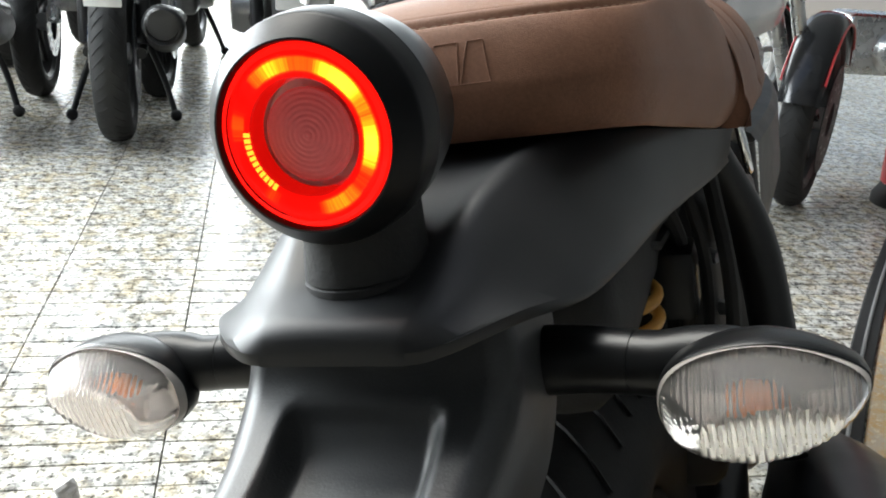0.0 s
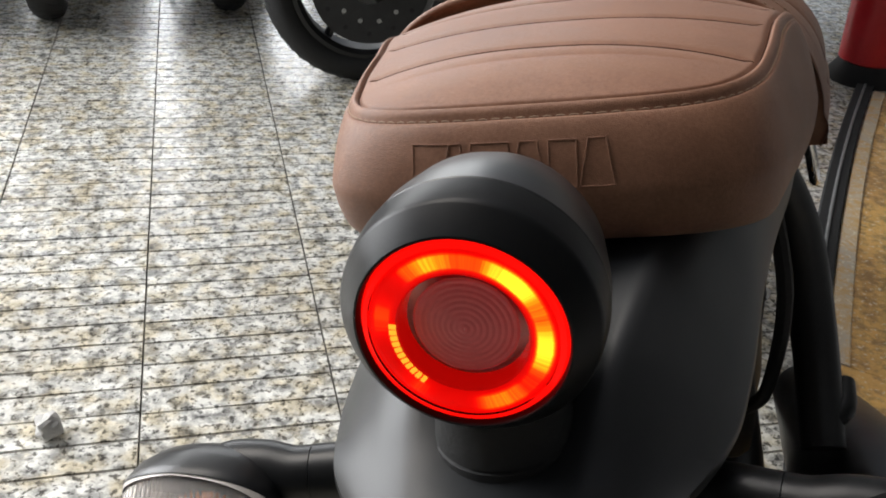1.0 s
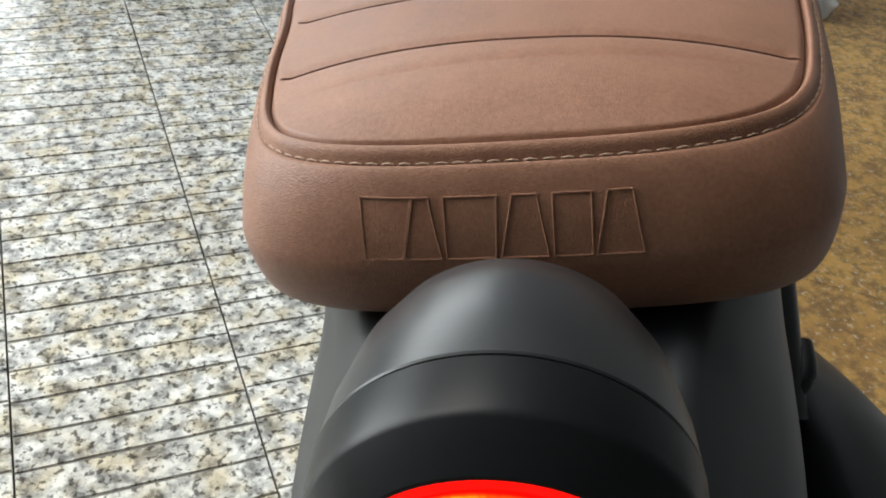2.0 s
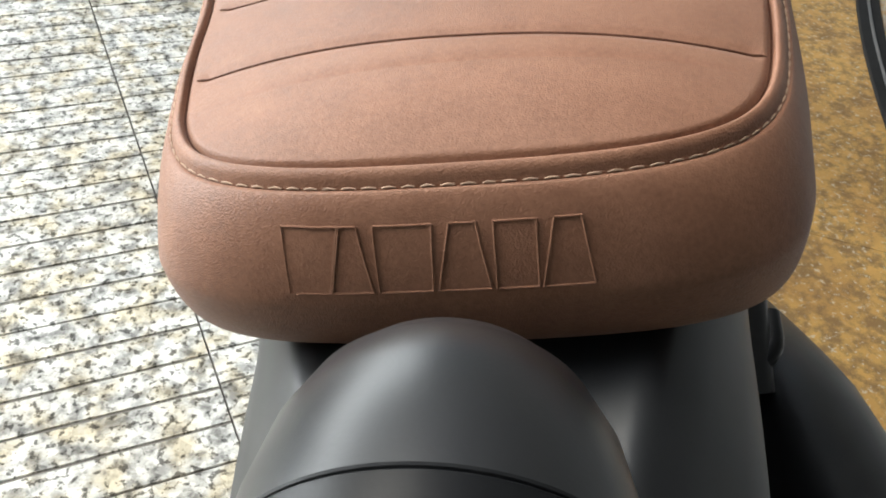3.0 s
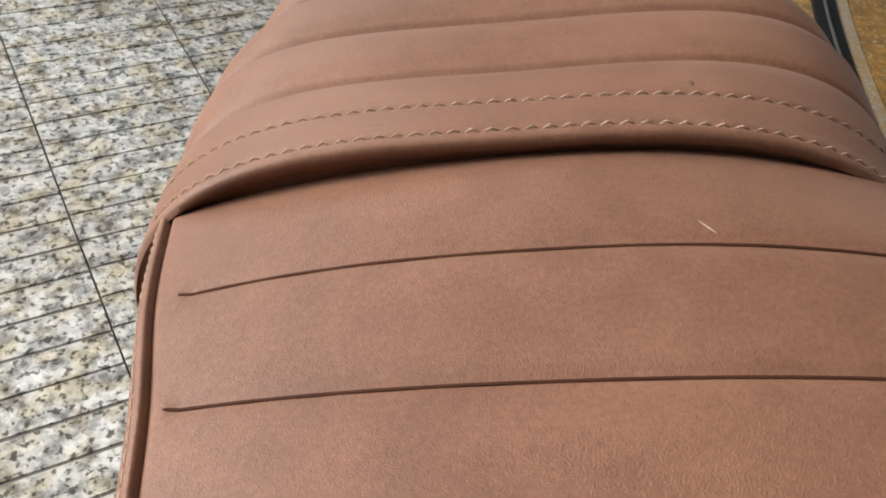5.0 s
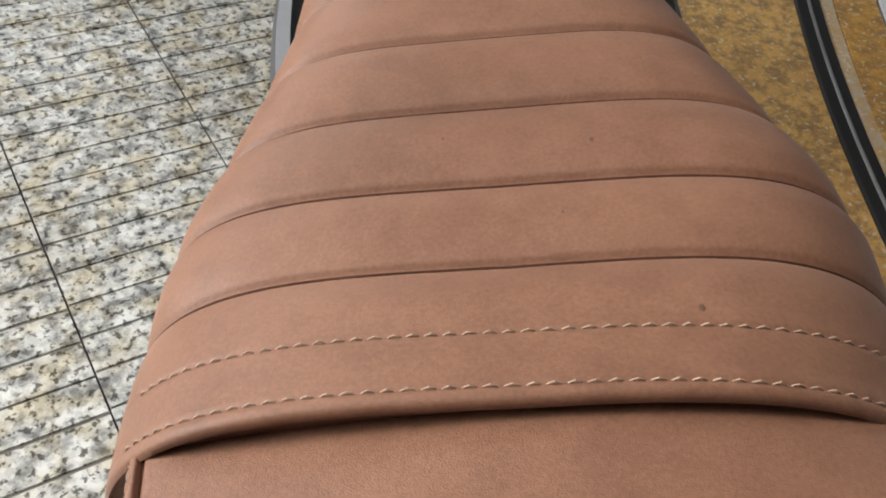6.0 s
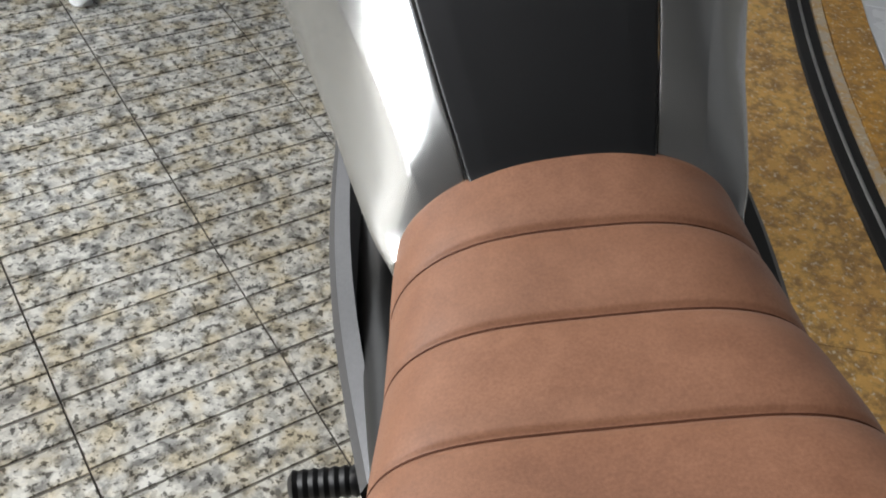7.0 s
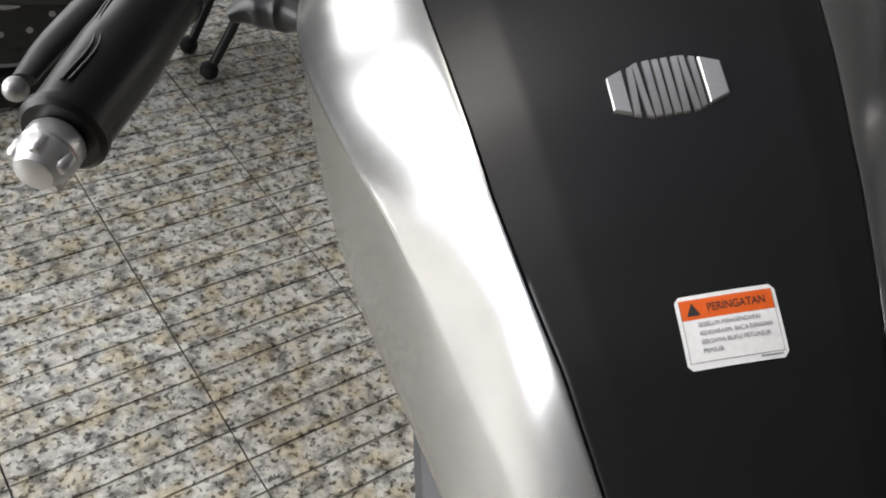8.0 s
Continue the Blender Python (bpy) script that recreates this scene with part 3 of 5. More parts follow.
for k, (xa, xb, ta, tb) in enumerate([(-0.047, -0.035, 0.000, 0.004), (-0.0355, -0.0235, 0.004, -0.003), (-0.0220, -0.0075, 0.0, 0.001), (-0.006, 0.008, 0.004, -0.003), (0.0095, 0.0205, 0.0, 0.0), (0.0215, 0.0350, 0.0035, -0.003)]):
    zt, zb = 0.8575, 0.8400
    store = ([], [])
    corners = [(xa, zb), (xa + ta, zt), (xb + tb, zt), (xb, zb)]
    for (x1, z1), (x2, z2) in zip(corners, corners[1:] + corners[:1]):
        run = []
        for s in range(7):
            x, z = x1 + (x2 - x1) * s / 6, z1 + (z2 - z1) * s / 6
            run.append((x, rear_face(x, z) - 0.0001, z))
        add_mesh(store, tube(run, 0.00034, 6, 1))
    finish("embossed_block", *store, PEBBLED, pillion, "pressed outline block of the maker's mark")

# ---- tail lamp ----
LC = (0.0, 0.0, 0.843)
v, f = revolve([(0.006, 0.0318), (0.0005, 0.0320), (-0.0008, 0.0326), (-0.0006, 0.0334), (0.0068, 0.0400), (0.0078, 0.0406), (0.0092, 0.0409), (0.0150, 0.0415), (0.0205, 0.0417), (0.0209, 0.0414), (0.0212, 0.0400)], LC, "y", 72)
lamp = finish("tail_lamp", v, f, BEZEL, bike, "round tail lamp, its red ring lit", angle=28)
v, f = revolve([(0.0212, 0.0400), (0.0217, 0.0412), (0.0222, 0.0415), (0.033, 0.0407), (0.050, 0.0375), (0.062, 0.0325), (0.070, 0.026), (0.075, 0.015), (0.076, 0.001)], LC, "y", 72)
finish("rear_shell", v, f, BOWL, lamp, "matte black bowl of the lamp", angle=28)
v, f = revolve([(0.010, 0.0325), (0.0035, 0.0325), (0.0005, 0.0310), (0.000, 0.0292)], LC, "y", 72)
finish("outer_lens", v, f, REDRIM, lamp, "glowing red outer lens")
v, f = revolve([(0.0008, 0.0206), (0.0012, 0.0200), (0.0045, 0.0192), (0.008, 0.0190)], LC, "y", 72)
finish("inner_lens_rim", v, f, REDWALL, lamp, "dark red inner rim")
v, f = revolve([(0.0010, 0.0292), (0.0004, 0.0285), (0.0002, 0.0255), (0.0004, 0.0225), (0.0010, 0.0205)], LC, "y", 96)
finish("lit_ring", v, f, REDRING, lamp, "glowing red ring with amber diode arcs")
for k in range(11):
    a = radians(172 + 5.6 * k)
    q, r = Vector((math.cos(a), 0, math.sin(a))), Vector((-math.sin(a), 0, math.cos(a)))
    c = Vector(LC) + q * 0.0213 + Vector((0, 0.0002, 0))
    rings = [[c + q * u * 0.0011 + r * w * 0.0007 + Vector((0, d, 0)) for u, w in ((-1, -1), (1, -1), (1, 1), (-1, 1))] for d in (0.0, -0.0006)]
    v, f = rings_mesh(rings)
    finish("diode", v, f, DIODE, lamp, smooth=False)
# inner disc with concentric steps
prof = [(0.0035, 0.0001)]
for k in range(1, 10):
    r = 0.0165 * k / 9
    prof += [(0.0035 + 0.00025 * k - 0.0003, r - 0.0009), (0.0035 + 0.00025 * k, r)]
v, f = revolve(prof, LC, "y", 60)
finish("centre_lens", v, f, REDCLEAR, lamp, "pinkish red lens with concentric steps", angle=15)
v, f = revolve([(0.012, 0.0001), (0.012, 0.0195), (0.007, 0.0195)], LC, "y", 60)
finish("reflector", v, f, REFLECTOR, lamp, "silvery reflector bowl")
# neck
rings = []
for z, rx, ry, yc in ((0.812, 0.023, 0.024, 0.034), (0.798, 0.0235, 0.024, 0.032), (0.7865, 0.0245, 0.025, 0.030), (0.7860, 0.0238, 0.0243, 0.030), (0.7852, 0.0250, 0.0255, 0.030), (0.765, 0.0265, 0.027, 0.028)):
    rings.append([(rx * math.cos(2 * math.pi * j / 40), yc + ry * math.sin(2 * math.pi * j / 40), z) for j in range(40)])
v, f = rings_mesh(rings)
finish("neck", v, f, RUBBER, lamp, "matte black rubber neck", angle=30)

# ---- tail cowl ----
COWL_ROWS = [  # y, ridge half width, side half width, top, ridge z, side z
    (-0.0135, 0.0240, 0.0290, 0.7700, 0.7692, 0.7650),
    (-0.0128, 0.0248, 0.0340, 0.7738, 0.7730, 0.7652),
    (-0.0105, 0.0256, 0.0400, 0.7772, 0.7764, 0.7660),
    (-0.0060, 0.0268, 0.0465, 0.7800, 0.7793, 0.7668),
    (0.002, 0.0282, 0.0540, 0.7820, 0.7817, 0.7676),
    (0.016, 0.0305, 0.0630, 0.7845, 0.7856, 0.7672),
    (0.030, 0.0330, 0.0690, 0.7885, 0.7920, 0.7645),
    (0.045, 0.0360, 0.0740, 0.7935, 0.7985, 0.7610),
    (0.065, 0.0400, 0.0795, 0.7985, 0.8045, 0.7580),
    (0.100, 0.0480, 0.0850, 0.8040, 0.8090, 0.7555),
    (0.140, 0.0600, 0.0895, 0.8050, 0.8080, 0.7530),
    (0.180, 0.0800, 0.0935, 0.8035, 0.8000, 0.7500),
    (0.240, 0.1000, 0.1020, 0.8000, 0.7850, 0.7445),
    (0.300, 0.1160, 0.1130, 0.7950, 0.7700, 0.7400),
    (0.340, 0.1230, 0.1190, 0.7900, 0.7620, 0.7380),
]
COWL_TAB = [lerp_table(COWL_ROWS, c) for c in range(1, 6)]
rings = []
for i in range(61):
    y = -0.0135 + 0.3535 * (i / 60) ** 2.0
    ridge, side, top, zr, zs = [t(y) for t in COWL_TAB]
    half = [(0, top), (ridge * 0.35, top), (ridge * 0.7, top * 0.7 + zr * 0.3), (ridge * 0.9, zr * 0.92 + top * 0.08), (ridge, zr - 0.0004), (ridge + (side - ridge) * 0.12, zr - (zr - zs) * 0.06),
            (ridge + (side - ridge) * 0.45, zr - (zr - zs) * 0.34), (ridge + (side - ridge) * 0.78, zr - (zr - zs) * 0.72), (side - 0.0006, zs + 0.0045), (side, zs + 0.0012), (side - 0.001, zs), (side - 0.004, zs + 0.001)]
    ring = [(-x, y, z) for x, z in reversed(half[1:])] + [(x, y, z) for x, z in half]
    rings.append(ring)
lip = rings[0]
low = [(p[0], p[1], min(p[2], 0.7648)) for p in lip]
inner = [(p[0] * 0.94, p[1] + 0.006, 0.7652) for p in lip]
v, f = rings_mesh([inner, low] + rings, False, False)
finish("tail_cowl", v, f, COWL, bike, "satin black tail cowl with soft ridges", angle=50)

# rear mudguard: it drops below the cowl and then sweeps back
GUARD = [(0.020, 0.768), (0.016, 0.756), (0.011, 0.7465), (0.004, 0.7400), (-0.006, 0.7345), (-0.020, 0.7285), (-0.038, 0.7225), (-0.060, 0.7150), (-0.090, 0.7020), (-0.125, 0.6800), (-0.160, 0.6480), (-0.190, 0.6050)]
GUARD_W = lerp_table([(0, 0.0520), (1, 0.0550), (2, 0.0560), (3, 0.0558), (4, 0.0545), (5, 0.0525), (6, 0.0510), (7, 0.0500), (9, 0.0490), (11, 0.0480)])
guard_path = smooth_path([(0, y, z) for y, z in GUARD], 8)
rings = []
for i, p in enumerate(guard_path):
    d = (guard_path[min(i + 1, len(guard_path) - 1)] - guard_path[max(i - 1, 0)]).normalized()
    n = Vector((0, d.z, -d.y))
    if n.y > 0:
        n = -n
    w = GUARD_W(i / 8)
    pit = min(max((i - 20) / 18, 0), 1)
    pit = 0.16 * min(max((i - 24) / 3, 0), 1) + 0.84 * pit * pit * (3 - 2 * pit)
    half = []
    for u in np.linspace(0, 1, 40):
        x = u * w
        k = min(max((x - 0.024) / 0.011, 0), 1)
        q = p - n * (0.012 * pit * (1 - k * k * (3 - 2 * k)) + 0.012 * max(0, u - 0.80) ** 2 * 12)
        half.append((x, q.y, q.z))
    q0 = p - n * 0.012
    depth = 0.050
    q1, q2 = p - n * depth * 0.6 + Vector((0, 0.010, 0)), p - n * depth + Vector((0, 0.018, 0))
    side = [(w + 0.0015, q0.y, q0.z), (w + 0.002, q1.y, q1.z), (w + 0.001, q2.y, q2.z), (w - 0.004, q2.y, q2.z + 0.001), (w - 0.005, q1.y, q1.z)]
    right = half + side
    rings.append([(-x, y, q) for x, y, q in reversed(right[1:])] + right)
v, f = rings_mesh(rings, False, False)
finish("rear_mudguard", v, f, ROUGHPLASTIC, bike, "dusty grained black mudguard with a sunk panel", angle=60)


def turn_signal(s, label):
    """A rear indicator: stalk, black cap and ribbed clear lens, on the side s."""
    rise = 0.0010 if s > 0 else 0.0030
    base = [(s * 0.050, 0.060, 0.7300 + rise), (s * 0.072, 0.058, 0.7315 + rise), (s * 0.0935, 0.054, 0.7320 + rise)]
    v, f = tube(base, [0.0150, 0.0135, 0.0128], 28, 6)
    sig = finish("turn_signal", v, f, PLASTIC, bike, label)
    v, f = tube([(s * 0.0938, 0.0539, 0.7320 + rise), (s * 0.104, 0.0520, 0.7322 + rise), (s * 0.116, 0.0520, 0.7330 + rise * 1.4), (s * 0.130, 0.0500, 0.7335 + rise * 1.6), (s * 0.148, 0.0450, 0.7320 + rise * 1.8), (s * 0.166, 0.0400, 0.7310 + rise * 1.8)], [0.0127, 0.0129, 0.0132, 0.0130, 0.0100, 0.003], 28, 6)
    finish("arm", v, f, PLASTIC, sig)
    # cap and lens share one outline, blunt at its inner end and drawn out at its tip
    cx, cz, cy = 0.1388, 0.7295 if s > 0 else 0.7330, 0.032

    def outline(t):
        c, q = math.cos(t), math.sin(t)
        if c < 0:
            return -0.0355 * abs(c) ** 0.86, math.copysign(0.0222 * abs(q) ** 0.84, q) + 0.0035 * c
        return 0.0355 * c, math.copysign(0.0222 * abs(q) ** 0.80, q) * (1 - 0.36 * c ** 1.4) + 0.0045 * c

    def shell(rows, seg, hood=0.0):
        rings = []
        for scale, depth in rows:
            ring = []
            for j in range(seg):
                x, z = outline(2 * math.pi * j / seg)
                ring.append((s * (cx + x * scale + (1 - scale) * -0.004), cy + depth + 0.002 * (x * scale / 0.0355) ** 2 - hood * max(z / 0.0225, 0) * max(0, 1 - depth / 0.012), cz + z * scale))
            rings.append(ring)
        return rings
    v, f = rings_mesh(shell([(1.000, 0.003), (1.004, 0.000), (1.020, 0.0005), (1.022, 0.004), (1.0, 0.010), (0.90, 0.017), (0.7, 0.023), (0.4, 0.027), (0.02, 0.028)], 64, 0.004), True, False)
    finish("cap", v, f, PLASTIC, sig, "matte black cap")

    def span(u):
        """Middle height and half height of the outline at u from -1 (inner end) to 1 (tip)."""
        if u < 0:
            c = -abs(u) ** 1.163
            return 0.0035 * c, 0.0222 * max(1 - abs(u) ** 2.326, 0) ** 0.42
        return 0.0045 * u, 0.0222 * max(1 - u * u, 0) ** 0.40 * (1 - 0.36 * u ** 1.4)

    def sheet(size, bulge, ribbed, nx, nv):
        rows = []
        for i in range(nx + 1):
            u = -math.cos(math.pi * i / nx) if not ribbed else -1 + 2 * i / nx
            mid, h = span(u * 0.9995)
            row = []
            for k in range(nv + 1):
                w = -math.cos(math.pi * k / nv)
                x, z = 0.0355 * u * size, mid * size + h * size * w
                dome = bulge * max(1 - abs(w) ** 2.6, 0) ** 0.62 * max(1 - abs(u) ** 3.2, 0) ** 0.62
                if bulge < 0:
                    y = -dome
                else:
                    # three facets: a front, a roof above the crest and an inner side
                    front = bulge * 0.82 - 0.10 * x - 0.22 * max(-z, 0)
                    roof = bulge * 0.10 + 0.95 * (mid + h - z)
                    inside = bulge * 0.12 + 1.05 * (x + 0.0355)
                    y = -min(dome, front, roof, inside)
                    if ribbed:
                        fade = max(1 - w * w, 0) ** 0.3 * max(1 - u * u, 0) ** 0.3
                        if roof < min(front, inside):
                            y -= 0.00070 * abs(math.sin(math.pi * x / 0.0024)) * fade
                        elif inside < front:
                            y -= 0.00075 * abs(math.sin(math.pi * (z + 0.4 * x) / 0.0024)) * fade
                        else:
                            y -= (0.00100 * abs(math.sin(math.pi * (x + z * 0.05) / 0.0031)) + 0.00030 * abs(math.sin(math.pi * z / 0.0040)) * (z < -0.006)) * fade
                row.append((s * (cx + x), cy + y + 0.002 * (x / 0.0355) ** 2, cz + z))
            rows.append(row)
        return rows
    store = ([], [])
    add_mesh(store, rings_mesh(sheet(0.992, 0.0225, True, 220, 40), False, False))
    inner = sheet(0.955, 0.0200, False, 40, 26)
    add_mesh(store, rings_mesh([list(reversed(r)) for r in inner], False, False))
    finish("lens", *store, LENSCLEAR, sig, "clear ribbed lens", angle=35).visible_shadow = False
    v, f = rings_mesh(shell([(0.975, -0.0046), (1.004, -0.0018), (1.007, 0.0004), (0.985, 0.0008), (0.965, 0.0004)], 64), True, False)
    finish("lens_rim", v, f, LENSFROST, sig, "frosted rim of the lens")
    # faceted reflector bowl
    bowl = sheet(0.95, -0.0120, False, 22, 8)
    bowl = [[(x, y - 0.0042 * (i % 2) * (0 < k < 8) + 0.0016 * ((i * 5 + k * 3) % 4) / 4, z) for k, (x, y, z) in enumerate(r)] for i, r in enumerate(bowl)]
    v, f = rings_mesh(bowl, False, False)
    finish("reflector", v, f, MIRROR, sig, "faceted silvery reflector", smooth=False)
    bm = bmesh.new()
    bmesh.ops.create_uvsphere(bm, u_segments=20, v_segments=12, radius=0.0060)
    bmesh.ops.transform(bm, matrix=Matrix.Translation((s * (cx - 0.002), cy + 0.0015, cz)) @ Matrix.Diagonal((1.4, 1, 1, 1)), verts=bm.verts)
    part("bulb", bm, AMBER, sig, "amber bulb")


turn_signal(-1, "black rear indicator with clear ribbed lens")
turn_signal(1, "black rear indicator with clear ribbed lens")

# ---- fuel tank ----
TANK_TOP = lerp_table([(0.676, 0.846), (0.70, 0.869), (0.762, 0.922), (0.787, 0.939), (0.83, 0.965), (0.88, 0.990), (0.95, 1.010), (1.04, 1.018), (1.12, 1.008), (1.17, 0.985)])
PANEL_W = lerp_table([(0.676, 0.0475), (0.716, 0.0565), (0.764, 0.0660), (0.808, 0.0735), (0.851, 0.0790), (0.90, 0.0860), (0.947, 0.0920), (1.04, 0.098), (1.17, 0.098)])
TANK_W = lerp_table([(0.676, 0.1000), (0.73, 0.114), (0.78, 0.1255), (0.83, 0.138), (0.87, 0.149), (0.93, 0.1645), (0.99, 0.1740), (1.05, 0.1745), (1.11, 0.168), (1.17, 0.145)])
TANK_CREASE = lerp_table([(0.676, 0.072), (0.73, 0.087), (0.78, 0.103), (0.83, 0.1175), (0.87, 0.1315), (0.93, 0.1540), (0.99, 0.1675), (1.05, 0.1685), (1.11, 0.156), (1.17, 0.130)])


def cover_reach(s, y):
    """Half width of the cover on the side s; it is a little wider on the left."""
    return PANEL_W(y) + (0.0052 * min(max((y - 0.77) / 0.07, 0), 1) if s < 0 else -0.0015 * min(max((y - 0.73) / 0.07, 0), 1))


def tank_panel_z(x, y):
    w = PANEL_W(y)
    out = max(abs(x) - 0.72 * w, 0)
    return TANK_TOP(y) - 0.0036 * (x / w) ** 2 - 0.11 * out * out / (out + 0.0015)


rows = []
for i in range(90):
    y = 0.672 + 0.50 * i / 89
    w0, w = cover_reach(-1, y) - 0.0012, cover_reach(1, y) - 0.0012
    top = [((w if u > 0 else w0) * u, y, tank_panel_z((w if u > 0 else w0) * u, y)) for u in np.linspace(-1, 1, 81)]
    rows.append([(-w0 - 0.0004, y, top[0][2] - 0.001), (-w0, y, top[0][2] - 0.012)][::-1] + top + [(w + 0.0004, y, top[-1][2] - 0.001), (w, y, top[-1][2] - 0.012)])
v, f = rings_mesh(rows, False, False)
tank = finish("fuel_tank", v, f, TANKBLACK, bike, "satin black centre cover of the fuel tank", angle=50)

for s in (-1, 1):
    rows = []
    for i in range(90):
        y = 0.672 + 0.498 * i / 89
        pw, tw, cw, zt = cover_reach(s, y), TANK_W(y), TANK_CREASE(y), TANK_TOP(y)
        if s > 0:
            full = 0.0040 * min(max((y - 0.76) / 0.07, 0), 1)
            tw, cw = tw + full, cw + full
        # the flank rolls down under the seat
        roll = max(0.702 - y, 0) / 0.03
        zt -= 0.020 * roll ** 2
        tw -= 0.004 * roll ** 2
        cw -= 0.003 * roll ** 2
        k = max(y - 0.676, 0) / 0.494
        zc = zt - 0.012 - 0.040 * min(k / 0.25, 1)
        z_wide = 0.800 + 0.075 * min(max((y - 0.676) / 0.30, 0), 1)
        z_low = 0.770 - 0.015 * min(k / 0.3, 1)
        zp = zt - (0.0068 if s > 0 else 0.0055)
        ctrl = [(pw, zp - 0.010), (pw, zp - 0.0014), (pw + 0.0015, zp)]
        ctrl += [(pw + (cw - pw) * q, zp - (zp - zc) * q ** 1.35) for q in (0.2, 0.45, 0.7, 0.88, 0.96)]
        ctrl += [(cw, zc)]
        ctrl += [(cw + (tw - cw) * q ** 0.92, zc - (zc - z_wide) * q) for q in (0.05, 0.15, 0.4, 0.7, 0.9)]
        ctrl += [(tw, z_wide - 0.003), (tw - 0.001, z_wide - (z_wide - z_low) * 0.35), (tw - 0.006, z_wide - (z_wide - z_low) * 0.75), (tw - 0.016, z_low)]
        path = smooth_path([(a, 0, b) for a, b in ctrl], 3)
        rows.append([(s * p.x, y, p.z) for p in path])
    v, f = rings_mesh(rows, False, False)
    side = finish("tank_side", v, f, SILVER, tank, "silver painted tank flank", angle=55)
    n = len(rows[0])
    for end, dy in ((rows[0], -1), (rows[-1], 1)):
        v, f = (rings_mesh([end, [(p[0] * 0.97, p[1] + dy * 0.003, p[2] - 0.008) for p in end], [(0.02 * s, p[1] + dy * 0.004, 0.78) for p in end]], False, False))
        finish("tank_end", v, f, SILVER, tank)

# badge on the tank cover: a silver hexagon cut into upright slats
by0, by1 = 0.8555, 0.8815


def badge_reach(x):
    return 1 - 0.42 * max(0, (abs(x - 0.0022) - 0.010) / 0.0160)


def slat(name, xa, xb, parent, label, slant=0.0):
    mid, h = (by0 + by1) / 2, (by1 - by0) / 2
    ra, rb = badge_reach(xa), badge_reach(xb)
    quad = [(xa - slant, mid - h * ra), (xb - slant, mid - h * rb), (xb + slant, mid + h * rb), (xa + slant, mid + h * ra)]
    cx, cy = sum(q[0] for q in quad) / 4, sum(q[1] for q in quad) / 4
    rings = []
    for up, inset in ((-0.001, 1.0), (0.0014, 1.0), (0.0020, 0.86)):
        rings.append([(cx + (q[0] - cx) * inset, cy + (q[1] - cy) * (1 - (1 - inset) * 0.3), tank_panel_z(q[0], q[1]) + up) for q in quad])
    v, f = rings_mesh(rings)
    return finish(name, v, f, BADGE, parent, label, angle=30)


SLATS = [(-0.0235, -0.0160, 0), (-0.0145, -0.0115, 0.0008), (-0.0105, -0.0078, -0.0008), (-0.0062, -0.0030, 0), (-0.0020, 0.0010, 0), (0.0022, 0.0052, 0), (0.0064, 0.0094, 0.0004), (0.0106, 0.0132, -0.0006), (0.0146, 0.0170, 0), (0.0184, 0.0280, 0)]
badge = slat("badge", SLATS[0][0], SLATS[0][1], tank, "brushed silver hexagonal badge in slats")
for xa, xb, sl in SLATS[1:]:
    slat("slat", xa, xb, badge, "", sl)

# warning sticker
SY0, SY1, SX0, SX1 = 0.761, 0.786, -0.0175, 0.0240


def on_tank(x, y, lift):
    return (x, y, tank_panel_z(x, y) + lift)


def decal(name, x0, x1, y0, y1, lift, material, label="", parent=None, radius=0.0):
    rows = []
    n = 14
    for i in range(n + 1):
        y = y0 + (y1 - y0) * i / n
        e = min(y - y0, y1 - y)
        cut = radius - math.sqrt(max(radius ** 2 - (radius - e) ** 2, 0)) if e < radius else 0
        rows.append([on_tank(x0 + cut + (x1 - x0 - 2 * cut) * j / n, y, lift) for j in range(n + 1)])
    v, f = rings_mesh(rows, False, False)
    return finish(name, v, f, material, parent or tank, label)


sticker = decal("warning_sticker", SX0, SX1, SY0, SY1, 0.0006, STICKERWHITE, "white warning sticker with orange heading", tank, 0.002)
decal("heading", SX0 + 0.0016, SX1 - 0.0016, SY1 - 0.0085, SY1 - 0.0016, 0.0008, STICKERORANGE, "orange heading band", sticker)


def writing(text, x, y, size, lift, material, parent, width=None):
    cu = bpy.data.curves.new("writing", "FONT")
    cu.body, cu.size, cu.extrude = text, size, 0.00005
    tmp = bpy.data.objects.new("writing", cu)
    me = bpy.data.meshes.new_from_object(tmp)
    bpy.data.objects.remove(tmp)
    w = max(p.co.x for p in me.vertices)
    k = width / w if width else 1
    for p in me.vertices:
        px, py = x + p.co.x * k, y + p.co.y
        p.co = on_tank(px, py, lift + p.co.z)
    me.materials.append(material)
    ob = new("writing", me)
    ob.parent = parent
    return ob


writing("PERINGATAN", -0.0050, SY1 - 0.0064, 0.0040, 0.0010, INK, sticker, 0.0240)
bm = bmesh.new()
tri = [bm.verts.new(on_tank(x, y, 0.0010)) for x, y in ((-0.0135, SY1 - 0.0073), (-0.0080, SY1 - 0.0073), (-0.01075, SY1 - 0.0028))]
bm.faces.new(tri)
part("warning_triangle", bm, INK, sticker, "black warning triangle", smooth=False)
for k, (text, width) in enumerate((("SEBELUM MENGENDARAI", 0.0255), ("KENDARAAN, BACA DENGAN", 0.0295), ("SEKSAMA BUKU PETUNJUK", 0.0285), ("PEMILIK", 0.0085))):
    writing(text, -0.0100, SY1 - 0.0113 - 0.0029 * k, 0.0021, 0.0010, GREYINK, sticker, width)
v, f = rings_mesh([[on_tank(0.0125 + 0.009 * q / 4, SY0 + 0.0011 + h, 0.0009) for q in range(5)] for h in (0, 0.0005)], False, False)
finish("printed_bar", v, f, GREYINK, sticker, smooth=False)
store = ([], [])
